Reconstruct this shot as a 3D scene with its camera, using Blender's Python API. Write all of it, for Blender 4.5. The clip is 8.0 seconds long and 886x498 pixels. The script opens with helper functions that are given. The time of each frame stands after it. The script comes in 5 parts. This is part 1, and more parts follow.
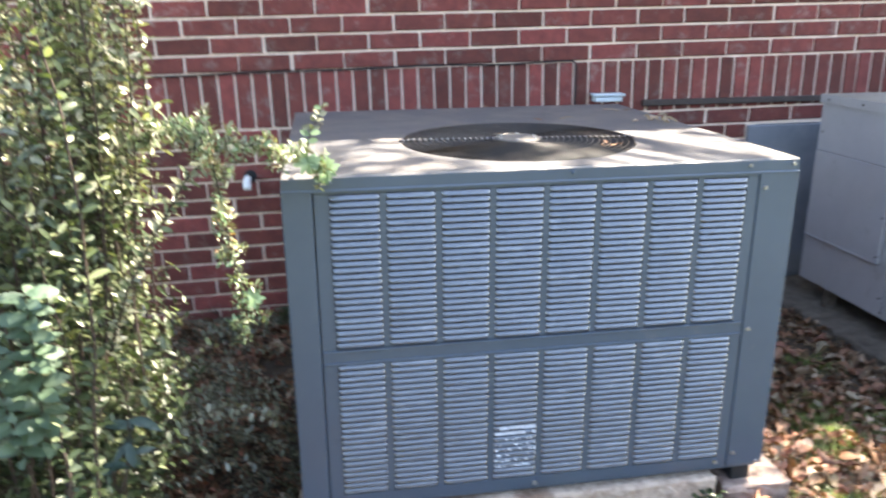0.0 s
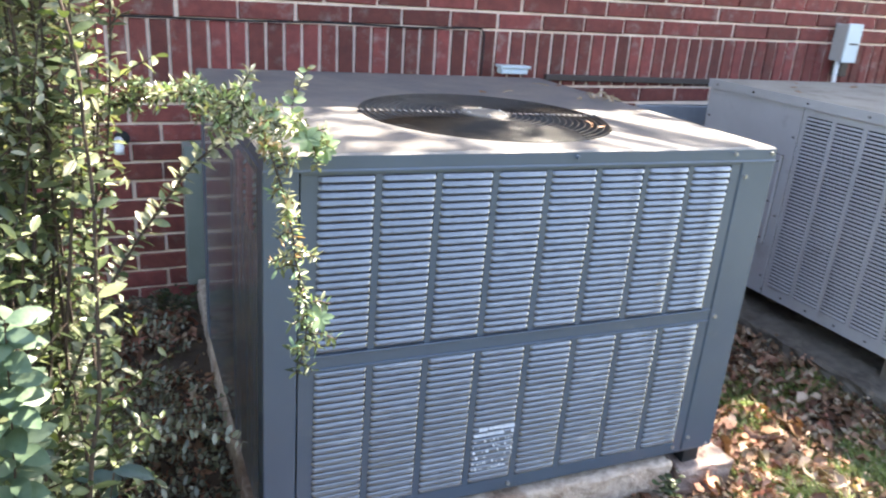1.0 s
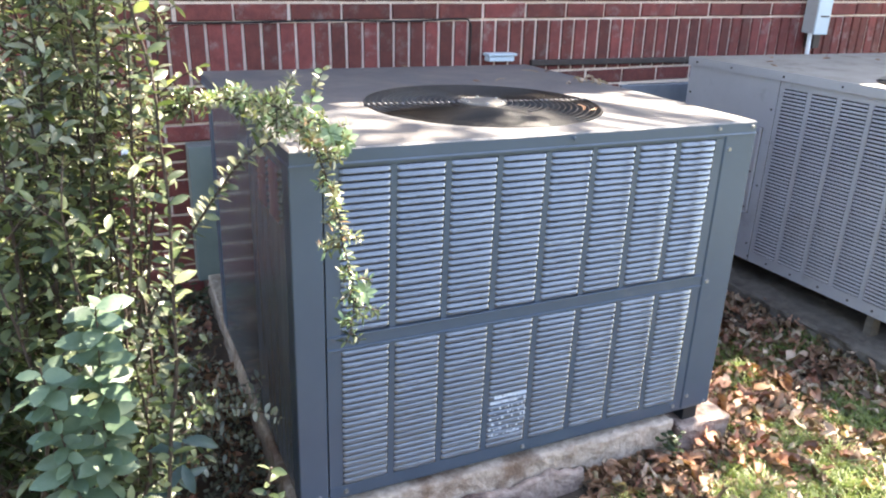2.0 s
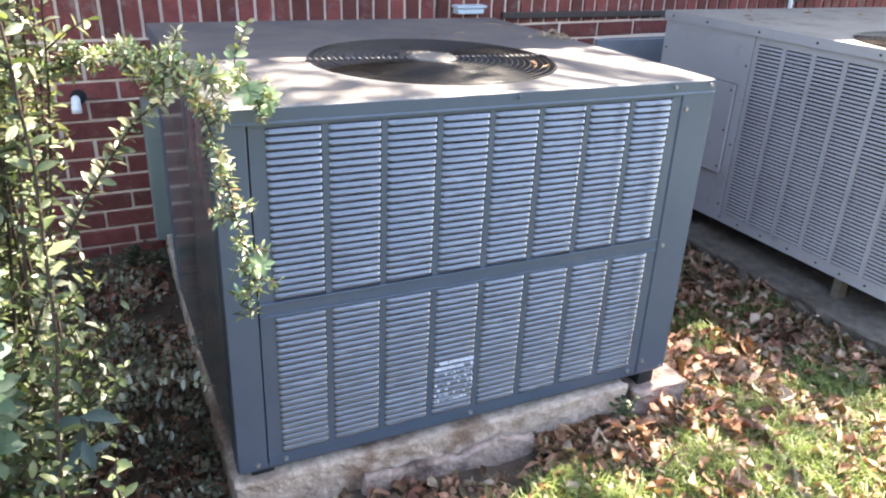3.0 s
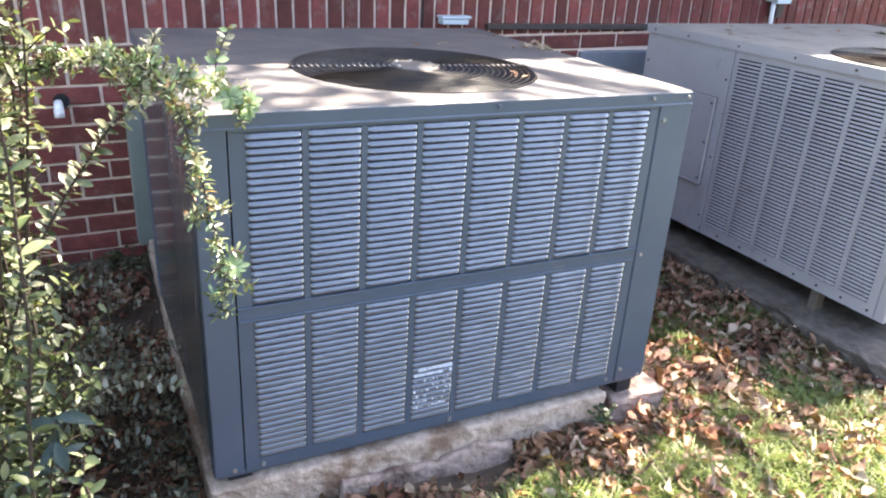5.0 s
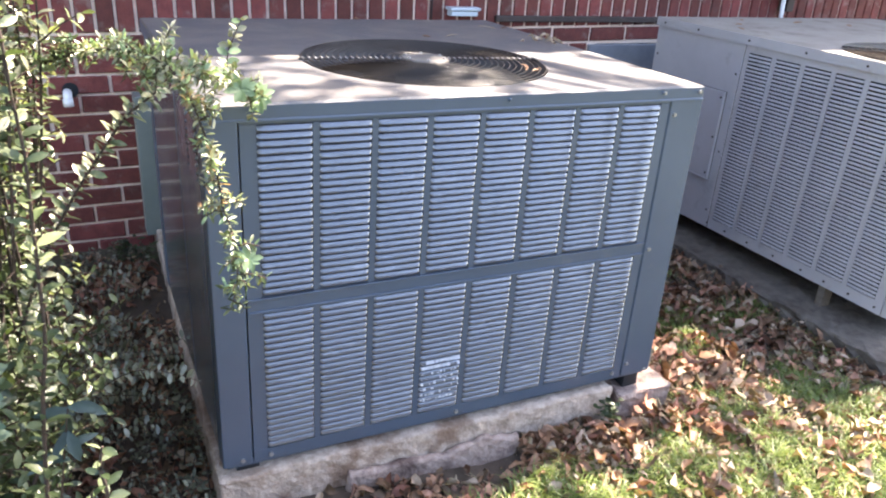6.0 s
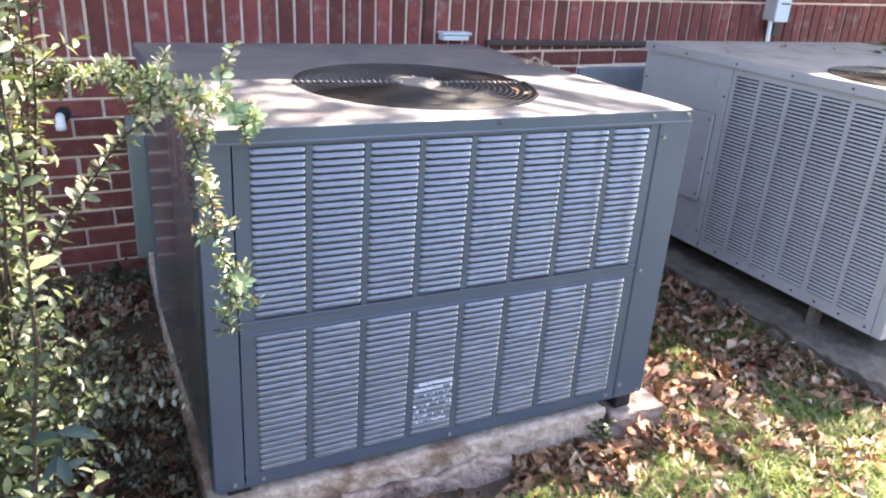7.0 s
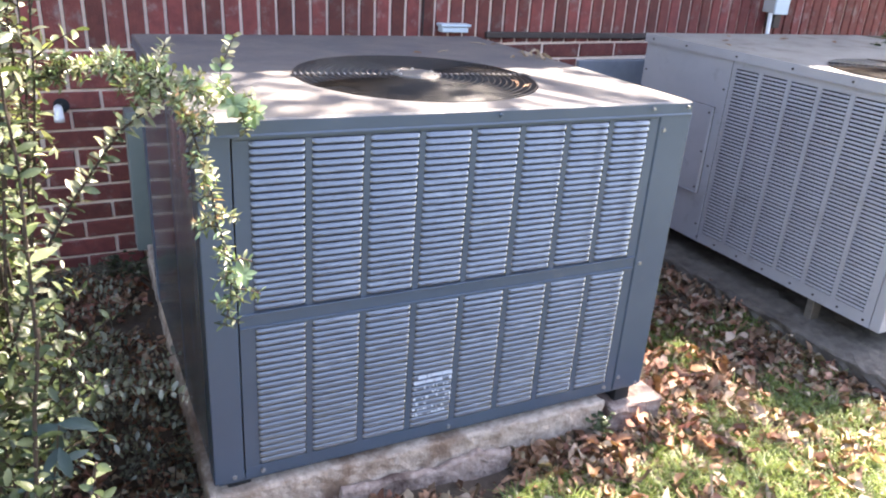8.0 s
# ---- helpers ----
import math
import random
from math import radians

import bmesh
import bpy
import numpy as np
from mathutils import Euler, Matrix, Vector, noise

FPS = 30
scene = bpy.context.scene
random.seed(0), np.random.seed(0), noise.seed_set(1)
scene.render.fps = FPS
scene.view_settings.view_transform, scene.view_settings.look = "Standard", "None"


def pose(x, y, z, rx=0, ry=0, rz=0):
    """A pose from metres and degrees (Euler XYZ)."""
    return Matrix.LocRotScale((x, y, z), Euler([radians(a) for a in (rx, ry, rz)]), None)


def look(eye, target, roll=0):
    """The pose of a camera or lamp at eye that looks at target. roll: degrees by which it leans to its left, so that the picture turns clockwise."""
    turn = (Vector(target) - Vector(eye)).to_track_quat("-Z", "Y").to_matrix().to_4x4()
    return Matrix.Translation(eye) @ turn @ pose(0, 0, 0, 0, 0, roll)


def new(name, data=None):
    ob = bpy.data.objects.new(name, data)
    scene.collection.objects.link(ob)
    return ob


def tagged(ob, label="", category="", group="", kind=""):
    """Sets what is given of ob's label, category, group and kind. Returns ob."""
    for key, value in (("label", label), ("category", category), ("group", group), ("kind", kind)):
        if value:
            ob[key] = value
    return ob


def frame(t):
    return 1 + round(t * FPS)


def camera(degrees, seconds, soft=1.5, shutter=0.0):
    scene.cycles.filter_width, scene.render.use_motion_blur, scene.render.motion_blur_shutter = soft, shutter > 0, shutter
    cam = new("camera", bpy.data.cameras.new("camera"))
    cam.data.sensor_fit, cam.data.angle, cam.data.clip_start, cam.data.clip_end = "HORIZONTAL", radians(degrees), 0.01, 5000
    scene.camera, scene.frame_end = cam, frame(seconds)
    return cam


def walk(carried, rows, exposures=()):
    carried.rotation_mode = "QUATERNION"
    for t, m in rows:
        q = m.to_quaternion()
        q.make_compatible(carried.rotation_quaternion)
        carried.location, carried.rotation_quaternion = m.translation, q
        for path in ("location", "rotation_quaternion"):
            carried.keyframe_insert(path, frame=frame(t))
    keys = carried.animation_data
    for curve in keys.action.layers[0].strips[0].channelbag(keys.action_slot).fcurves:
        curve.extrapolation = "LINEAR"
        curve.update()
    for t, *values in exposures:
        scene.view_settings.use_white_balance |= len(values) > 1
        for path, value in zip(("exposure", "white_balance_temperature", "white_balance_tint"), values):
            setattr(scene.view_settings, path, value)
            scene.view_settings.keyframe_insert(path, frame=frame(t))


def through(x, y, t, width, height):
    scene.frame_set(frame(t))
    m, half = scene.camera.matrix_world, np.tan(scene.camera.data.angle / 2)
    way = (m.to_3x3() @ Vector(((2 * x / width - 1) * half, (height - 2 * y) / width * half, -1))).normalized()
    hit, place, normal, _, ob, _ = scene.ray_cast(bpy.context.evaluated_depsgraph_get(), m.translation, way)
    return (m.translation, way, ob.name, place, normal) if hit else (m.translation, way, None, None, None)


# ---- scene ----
cam = camera(61.1, 8.0, soft=2.1, shutter=0.2)
PATH = [
    (0, (0.093, -1.525, 1.231), (0.392, 0.36, 0.635), -0.5),
    (0.2, (0.02, -1.474, 1.218), (0.511, 0.347, 0.552), 5.5),
    (0.3, (-0.01, -1.425, 1.228), (0.433, 0.393, 0.536), 5.68),
    (0.5, (-0.075, -1.328, 1.215), (0.408, 0.486, 0.542), 5.86),
    (0.6, (-0.118, -1.297, 1.217), (0.373, 0.483, 0.574), 5.53),
    (0.8, (-0.17, -1.258, 1.21), (0.444, 0.478, 0.555), 6.35),
    (1, (-0.218, -1.243, 1.215), (0.558, 0.472, 0.542), 4.73),
    (1.2, (-0.262, -1.264, 1.227), (0.615, 0.425, 0.519), 4.85),
    (1.5, (-0.321, -1.29, 1.239), (0.587, 0.355, 0.545), 3.17),
    (1.7, (-0.332, -1.311, 1.24), (0.513, 0.384, 0.553), 2.75),
    (2.8, (-0.196, -1.33, 1.229), (0.588, 0.333, 0.435), 2.36),
    (3, (-0.185, -1.317, 1.239), (0.621, 0.324, 0.427), 2.6),
    (3.5, (-0.184, -1.327, 1.231), (0.642, 0.313, 0.415), 1.67),
    (4, (-0.179, -1.327, 1.237), (0.673, 0.298, 0.44), 2.3),
    (4.2, (-0.174, -1.341, 1.233), (0.685, 0.299, 0.447), 2.71),
    (5.3, (-0.18, -1.33, 1.238), (0.658, 0.305, 0.439), 3.8),
    (5.5, (-0.187, -1.326, 1.238), (0.64, 0.306, 0.43), 3.8),
    (6, (-0.186, -1.331, 1.241), (0.643, 0.301, 0.434), 4.0),
    (6.5, (-0.189, -1.333, 1.242), (0.666, 0.297, 0.459), 4.6),
    (7, (-0.189, -1.336, 1.243), (0.667, 0.312, 0.49), 3.96),
    (7.5, (-0.19, -1.333, 1.242), (0.675, 0.312, 0.504), 3.8),
    (8, (-0.191, -1.334, 1.243), (0.665, 0.302, 0.473), 4.1),
]
walk(cam, [(t, look(eye, target, roll)) for t, eye, target, roll in PATH], [(0, 3.86, 7420, 10.5), (1.5, 3.87, 7400, 12), (3.5, 3.86, 7400, 14), (8, 3.87, 7350, 18.5)])

# ---- world, sun, exposure ----
SUN_DIR = Vector((0.52, 0.17, 0.91)).normalized()
world = bpy.data.worlds.new("world")
scene.world = world
world.use_nodes = True
wn = world.node_tree
sky = wn.nodes.new("ShaderNodeTexSky")
sky.sky_type = "NISHITA"
sky.sun_disc = False
sky.sun_elevation = math.asin(SUN_DIR.z)
sky.sun_rotation = math.atan2(SUN_DIR.x, SUN_DIR.y)
wn.links.new(sky.outputs[0], wn.nodes["Background"].inputs[0])
wn.nodes["Background"].inputs[1].default_value = 0.072
sun = bpy.data.lights.new("sun", "SUN")
sun.energy, sun.angle, sun.color = 3.1, radians(0.53), (1.0, 0.95, 0.88)
new("sun", sun).matrix_world = look(SUN_DIR * 30, (0, 0, 0))


# ---- materials ----
def material(name, c1, c2, scale=8.0, rough=0.6, metal=0.0, bump=0.1, fine=120.0, c3=None, c3_scale=2.0, c3_low=0.55,
             c3_high=0.7, vary="", spread=0.25, stretch=(1, 1, 1), spec=0.5, rough_var=0.1, hue=1.0):
    """A surface with two scales of colour and relief. vary: 'object' or 'island' shifts the value piece by piece."""
    m = bpy.data.materials.new(name)
    m.use_nodes = True
    nt = m.node_tree
    n, l = nt.nodes, nt.links
    bsdf = n["Principled BSDF"]
    tc = n.new("ShaderNodeTexCoord")
    geo = n.new("ShaderNodeNewGeometry")
    mp = n.new("ShaderNodeMapping")
    mp.inputs["Scale"].default_value = stretch
    l.new(geo.outputs["Position"], mp.inputs["Vector"])
    big = n.new("ShaderNodeTexNoise")
    big.inputs["Scale"].default_value, big.inputs["Detail"].default_value, big.inputs["Roughness"].default_value = scale, 8, 0.65
    l.new(mp.outputs[0], big.inputs["Vector"])
    ramp = n.new("ShaderNodeValToRGB")
    ramp.color_ramp.elements[0].position, ramp.color_ramp.elements[1].position = 0.32, 0.68
    ramp.color_ramp.elements[0].color, ramp.color_ramp.elements[1].color = (*c1, 1), (*c2, 1)
    l.new(big.outputs["Fac"], ramp.inputs[0])
    colour = ramp.outputs[0]
    if c3:
        other = n.new("ShaderNodeTexNoise")
        other.inputs["Scale"].default_value, other.inputs["Detail"].default_value = c3_scale, 10
        other.inputs["Roughness"].default_value = 0.7
        l.new(mp.outputs[0], other.inputs["Vector"])
        rng = n.new("ShaderNodeMapRange")
        rng.inputs["From Min"].default_value, rng.inputs["From Max"].default_value = c3_low, c3_high
        l.new(other.outputs["Fac"], rng.inputs["Value"])
        mix = n.new("ShaderNodeMixRGB")
        l.new(rng.outputs[0], mix.inputs["Fac"])
        l.new(colour, mix.inputs["Color1"])
        mix.inputs["Color2"].default_value = (*c3, 1)
        colour = mix.outputs[0]
    if vary:
        if vary == "object":
            source = n.new("ShaderNodeObjectInfo").outputs["Random"]
        else:
            source = geo.outputs["Random Per Island"]
        hsv = n.new("ShaderNodeHueSaturation")
        vr = n.new("ShaderNodeMapRange")
        vr.inputs["To Min"].default_value, vr.inputs["To Max"].default_value = 1 - spread, 1 + spread
        l.new(source, vr.inputs["Value"])
        l.new(vr.outputs[0], hsv.inputs["Value"])
        hr = n.new("ShaderNodeMapRange")
        hr.inputs["To Min"].default_value, hr.inputs["To Max"].default_value = 0.5 + 0.03 * spread * hue, 0.5 - 0.06 * spread * hue
        l.new(source, hr.inputs["Value"])
        l.new(hr.outputs[0], hsv.inputs["Hue"])
        l.new(colour, hsv.inputs["Color"])
        colour = hsv.outputs[0]
    l.new(colour, bsdf.inputs["Base Color"])
    grain = n.new("ShaderNodeTexNoise")
    grain.inputs["Scale"].default_value, grain.inputs["Detail"].default_value = fine, 6
    l.new(mp.outputs[0], grain.inputs["Vector"])
    rr = n.new("ShaderNodeMapRange")
    rr.inputs["To Min"].default_value, rr.inputs["To Max"].default_value = max(0.03, rough - rough_var), min(1, rough + rough_var)
    l.new(big.outputs["Fac"], rr.inputs["Value"])
    l.new(rr.outputs[0], bsdf.inputs["Roughness"])
    if bump:
        b = n.new("ShaderNodeBump")
        b.inputs["Strength"].default_value, b.inputs["Distance"].default_value = bump, 0.004
        l.new(grain.outputs["Fac"], b.inputs["Height"])
        l.new(b.outputs[0], bsdf.inputs["Normal"])
    bsdf.inputs["Metallic"].default_value = metal
    bsdf.inputs["Specular IOR Level"].default_value = spec
    return m


def leaf_material(name, c1, c2, rough=0.4, spread=0.4, through=0.35, hue=1.0):
    """Thin leaf: gloss on top, and light that passes through."""
    m = material(name, c1, c2, scale=30, rough=rough, bump=0.15, fine=300, vary="island", spread=spread, hue=hue)
    nt = m.node_tree
    n, l = nt.nodes, nt.links
    bsdf, out = n["Principled BSDF"], n["Material Output"]
    tr = n.new("ShaderNodeBsdfTranslucent")
    source = bsdf.inputs["Base Color"].links[0].from_socket
    warm = n.new("ShaderNodeMixRGB")
    warm.blend_type = "MULTIPLY"
    warm.inputs["Fac"].default_value = 1
    warm.inputs["Color2"].default_value = (1.35, 1.4, 0.75, 1)
    l.new(source, warm.inputs["Color1"])
    l.new(warm.outputs[0], tr.inputs["Color"])
    mixer = n.new("ShaderNodeMixShader")
    mixer.inputs[0].default_value = through
    l.new(bsdf.outputs[0], mixer.inputs[1])
    l.new(tr.outputs[0], mixer.inputs[2])
    l.new(mixer.outputs[0], out.inputs["Surface"])
    return m


M_PAINT = material("slate_paint", (0.056, 0.083, 0.122), (0.068, 0.098, 0.141), 5, 0.36, 0, 0.05, 260, c3=(0.125, 0.135, 0.155), c3_scale=7,
                   c3_low=0.6, c3_high=0.8, rough_var=0.08)
# left side: same slate, base colour lightened to stand for reflected light
M_SIDE = material("glossy_lightened_slate", (0.12, 0.135, 0.158), (0.145, 0.16, 0.184), 4, 0.13, 0, 0.015, 60, rough_var=0.05)
# oxidised streaks, on slate whose colour is raised for light from the sky
M_FRONT_SIDE = material("streaked_lightened_slate", (0.11, 0.135, 0.175), (0.19, 0.215, 0.26), 9, 0.22, 0, 0.05, 120, rough_var=0.1, stretch=(1, 3.5, 0.3))
M_LOUVER = material("louver_paint", (0.052, 0.067, 0.096), (0.076, 0.093, 0.127), 30, 0.12, 0, 0.16, 190, c3=(0.19, 0.212, 0.25), c3_scale=38, spec=1.0, stretch=(0.2, 1, 1),
                    c3_low=0.55, c3_high=0.74, rough_var=0.12)
M_LOUVER.node_tree.nodes["Principled BSDF"].inputs["Coat Weight"].default_value = 1.0
M_LOUVER.node_tree.nodes["Principled BSDF"].inputs["Coat Roughness"].default_value = 0.12
M_LID = material("weathered_lid_paint", (0.082, 0.088, 0.1), (0.128, 0.127, 0.128), 16, 0.48, 0, 0.25, 200, c3=(0.21, 0.187, 0.165), c3_scale=9,
                 c3_low=0.42, c3_high=0.72)
M_DUSTY = material("dusty_hub_paint", (0.1, 0.095, 0.09), (0.16, 0.15, 0.135), 30, 0.7, 0, 0.2, 200)
# slate darkened to carry the shade in the gaps between louvres
M_BACK = material("shade_slate_backing", (0.05, 0.062, 0.09), (0.065, 0.08, 0.112), 12, 0.6, bump=0)
# near-black: shade inside the units and the wall hole, also cable, motors and feet
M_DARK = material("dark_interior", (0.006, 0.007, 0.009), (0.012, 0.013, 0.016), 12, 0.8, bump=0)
M_WIRE = material("dark_wire", (0.022, 0.019, 0.018), (0.045, 0.036, 0.03), 30, 0.35, 0.0, 0.1)
M_GREY = material("pale_grey_paint", (0.36, 0.352, 0.366), (0.42, 0.412, 0.426), 4, 0.45, 0, 0.06, 220, c3=(0.235, 0.22, 0.205), c3_scale=9,
                  c3_low=0.58, c3_high=0.8)
M_GREYTOP = material("dusty_grey_paint", (0.25, 0.235, 0.205), (0.35, 0.33, 0.295), 7, 0.65, 0, 0.2, 160, c3=(0.15, 0.135, 0.11), c3_scale=8,
                     c3_low=0.53, c3_high=0.7)
M_DUCT = material("green_grey_metal", (0.17, 0.2, 0.19), (0.22, 0.25, 0.235), 5, 0.4, 0.1, 0.06, 150)
BRICK_LOOK = dict(c1=(0.115, 0.027, 0.023), c2=(0.2, 0.051, 0.041), scale=24, rough=0.85, bump=0.6, fine=150, c3=(0.25, 0.175, 0.155), c3_scale=15,
                  c3_low=0.55, c3_high=0.74, spread=0.34, hue=0.25)
M_BRICK = material("red_brick", vary="object", **BRICK_LOOK)
M_BRICK2 = material("red_brick_far", vary="island", **BRICK_LOOK)
M_MORTAR = material("pale_mortar", (0.7, 0.545, 0.44), (0.88, 0.71, 0.58), 30, 0.9, 0, 0.8, 200)
M_CONCRETE = material("weathered_concrete", (0.3, 0.23, 0.18), (0.56, 0.455, 0.37), 45, 0.92, 0, 1.0, 140, c3=(0.2, 0.13, 0.09), c3_scale=6,
                      c3_low=0.5, c3_high=0.64)
M_CONCRETE3 = material("stained_concrete", (0.24, 0.165, 0.135), (0.44, 0.34, 0.285), 50, 0.92, 0, 1.0, 120, c3=(0.1, 0.06, 0.05), c3_scale=8,
                       c3_low=0.5, c3_high=0.64)
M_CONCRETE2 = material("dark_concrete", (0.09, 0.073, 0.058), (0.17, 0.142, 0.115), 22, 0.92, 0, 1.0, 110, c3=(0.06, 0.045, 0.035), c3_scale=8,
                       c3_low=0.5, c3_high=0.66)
M_SOIL = material("leaf_mould_soil", (0.045, 0.032, 0.022), (0.095, 0.068, 0.046), 14, 0.95, 0, 1.0, 60, c3=(0.06, 0.04, 0.03), c3_scale=9,
                  c3_low=0.5, c3_high=0.7)
M_WHITE = material("white_plastic", (0.72, 0.73, 0.74), (0.8, 0.81, 0.82), 10, 0.4, bump=0.02)
M_BOXBLUE = material("pale_blue_grey_box", (0.46, 0.54, 0.6), (0.52, 0.6, 0.66), 8, 0.4, bump=0.03)
M_BLUEMETAL = material("dull_blue_sheet_metal", (0.17, 0.19, 0.225), (0.24, 0.26, 0.3), 6, 0.4, 0.2, 0.05)
M_SCREW = material("zinc_screw", (0.3, 0.3, 0.3), (0.42, 0.42, 0.42), 40, 0.35, 0.7, 0)
M_RUST = material("dark_screw", (0.04, 0.032, 0.03), (0.07, 0.05, 0.045), 40, 0.6, 0.3, 0)
M_LABEL = material("worn_metal_label", (0.35, 0.38, 0.43), (0.5, 0.53, 0.58), 40, 0.4, 0.2, 0.1)
M_BARK = material("bark", (0.03, 0.02, 0.015), (0.06, 0.04, 0.03), 40, 0.9, 0, 0.8, 150)
M_ROOF = material("roof_shingle", (0.06, 0.055, 0.05), (0.1, 0.09, 0.08), 10, 0.9, 0, 0.5, 60)
M_SOFFIT = material("painted_soffit", (0.6, 0.59, 0.56), (0.68, 0.67, 0.64), 4, 0.7, 0, 0.1, 80)
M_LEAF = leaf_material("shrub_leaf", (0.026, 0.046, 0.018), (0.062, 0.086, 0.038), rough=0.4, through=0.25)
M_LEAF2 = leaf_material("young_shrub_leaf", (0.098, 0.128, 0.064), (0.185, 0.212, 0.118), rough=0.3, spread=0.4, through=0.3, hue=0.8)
M_TIP = leaf_material("reddish_shoot_leaf", (0.17, 0.11, 0.05), (0.28, 0.19, 0.085), rough=0.35, spread=0.4, through=0.25)
M_MINT = leaf_material("soft_green_leaf", (0.14, 0.22, 0.12), (0.22, 0.31, 0.18), rough=0.4, spread=0.25, through=0.3)
# leaf colour bleached to carry the sun's gloss
M_SUN_PALE = leaf_material("sun_pale_leaf", (0.15, 0.165, 0.108), (0.28, 0.28, 0.195), rough=0.28, spread=0.35, through=0.2)
M_TEAL = leaf_material("blue_green_leaf", (0.06, 0.105, 0.064), (0.11, 0.16, 0.105), rough=0.5, spread=0.25, through=0.2)
# blue-green leaf again, darkened to put the low cluster in shade
M_DEEP = leaf_material("shade_blue_green_leaf", (0.018, 0.038, 0.032), (0.034, 0.062, 0.052), rough=0.5, spread=0.25, through=0.12)
M_GRASS = leaf_material("grass_blade", (0.066, 0.118, 0.024), (0.18, 0.238, 0.062), rough=0.45, spread=0.5, through=0.3)
M_STRAW = leaf_material("dead_grass_blade", (0.2, 0.16, 0.09), (0.34, 0.28, 0.17), rough=0.6, spread=0.4, through=0.15)
M_DRY = leaf_material("dry_leaf", (0.125, 0.066, 0.033), (0.36, 0.21, 0.12), rough=0.6, spread=0.7, through=0.12, hue=0.45)
M_RUSSET = leaf_material("russet_dry_leaf", (0.12, 0.05, 0.03), (0.27, 0.125, 0.075), rough=0.6, spread=0.5, through=0.12, hue=0.4)
M_CREEPER = leaf_material("creeper_leaf", (0.075, 0.088, 0.058), (0.155, 0.165, 0.118), rough=0.35, spread=0.45, through=0.2)
M_SPRAY = leaf_material("grey_green_leaf", (0.14, 0.165, 0.12), (0.27, 0.28, 0.23), rough=0.3, spread=0.4, through=0.2)
M_PALE = leaf_material("bleached_leaf", (0.3, 0.225, 0.15), (0.48, 0.375, 0.265), rough=0.55, spread=0.3, through=0.15)


# ---- builders ----
def box(bm, x0, x1, y0, y1, z0, z1, bevel=0.0, segments=2):
    m = Matrix.LocRotScale(((x0 + x1) / 2, (y0 + y1) / 2, (z0 + z1) / 2), None, (x1 - x0, y1 - y0, z1 - z0))
    made = bmesh.ops.create_cube(bm, size=1, matrix=m)
    if bevel:
        edges = {e for v in made["verts"] for e in v.link_edges}
        bmesh.ops.bevel(bm, geom=list(edges), offset=bevel, segments=segments, affect="EDGES", profile=0.5)
    return bm


def cyl(bm, a, b, r1, r2=None, segments=12):
    a, b = Vector(a), Vector(b)
    d = b - a
    m = Matrix.Translation((a + b) / 2) @ d.to_track_quat("Z", "Y").to_matrix().to_4x4()
    bmesh.ops.create_cone(bm, cap_ends=True, segments=segments, radius1=r1, radius2=r1 if r2 is None else r2, depth=d.length, matrix=m)
    return bm


def tube(bm, pts, r0, r1, sides=6):
    """A tapering tube along points."""
    pts = [Vector(p) for p in pts]
    rings = []
    for i, p in enumerate(pts):
        d = (pts[min(i + 1, len(pts) - 1)] - pts[max(i - 1, 0)]).normalized()
        q = d.to_track_quat("Z", "Y")
        r = r0 + (r1 - r0) * i / (len(pts) - 1)
        rings.append([bm.verts.new(p + q @ Vector((r * math.cos(6.2832 * k / sides), r * math.sin(6.2832 * k / sides), 0))) for k in range(sides)])
    for a, b in zip(rings, rings[1:]):
        for k in range(sides):
            bm.faces.new((a[k], a[(k + 1) % sides], b[(k + 1) % sides], b[k]))
    bm.faces.new(rings[0][::-1])
    bm.faces.new(rings[-1])
    return bm


def smooth_path(pts, n=6):
    """A finer path through points."""
    pts = [Vector(p) for p in pts]
    out = []
    for i in range(len(pts) - 1):
        p0, p1, p2, p3 = pts[max(i - 1, 0)], pts[i], pts[i + 1], pts[min(i + 2, len(pts) - 1)]
        for k in range(n):
            t = k / n
            out.append(0.5 * (2 * p1 + (p2 - p0) * t + (2 * p0 - 5 * p1 + 4 * p2 - p3) * t * t + (3 * p1 - 3 * p2 + p3 - p0) * t ** 3))
    return out + [pts[-1]]


def mesh_of(name, bm, mat, smooth=False):
    me = bpy.data.meshes.new(name)
    bmesh.ops.recalc_face_normals(bm, faces=bm.faces)
    bm.to_mesh(me)
    bm.free()
    me.materials.append(mat)
    if smooth:
        me.polygons.foreach_set("use_smooth", [True] * len(me.polygons))
    return me


def part(name, bm, mat, parent, label="", smooth=False):
    """One mesh object under a thing or under a part."""
    ob = new(name, mesh_of(name, bm, mat, smooth))
    ob.parent = parent
    return tagged(ob, label)


def thing(name, label, category, group="", kind=""):
    return tagged(new(name), label, category, group, kind)


def solid(name, bm, mat, label, category, group="", kind="", smooth=False):
    return tagged(new(name, mesh_of(name, bm, mat, smooth)), label, category, group, kind)


def raw_mesh(name, verts, faces, mat, smooth=False):
    me = bpy.data.meshes.new(name)
    me.from_pydata(verts, [], faces)
    me.materials.append(mat)
    if smooth:
        me.polygons.foreach_set("use_smooth", [True] * len(me.polygons))
    me.update()
    return me


# ---- the ground ----
def ground_height(x, y):
    h = 0.018 * noise.noise((x * 2.3, y * 2.3, 0)) + 0.012 * noise.noise((x * 7, y * 7, 3)) + 0.006 * noise.noise((x * 19, y * 19, 5))
    fade = max(0.0, 1 - max(0.0, math.hypot(x - 0.8, y) - 3) / 6)
    return h * fade


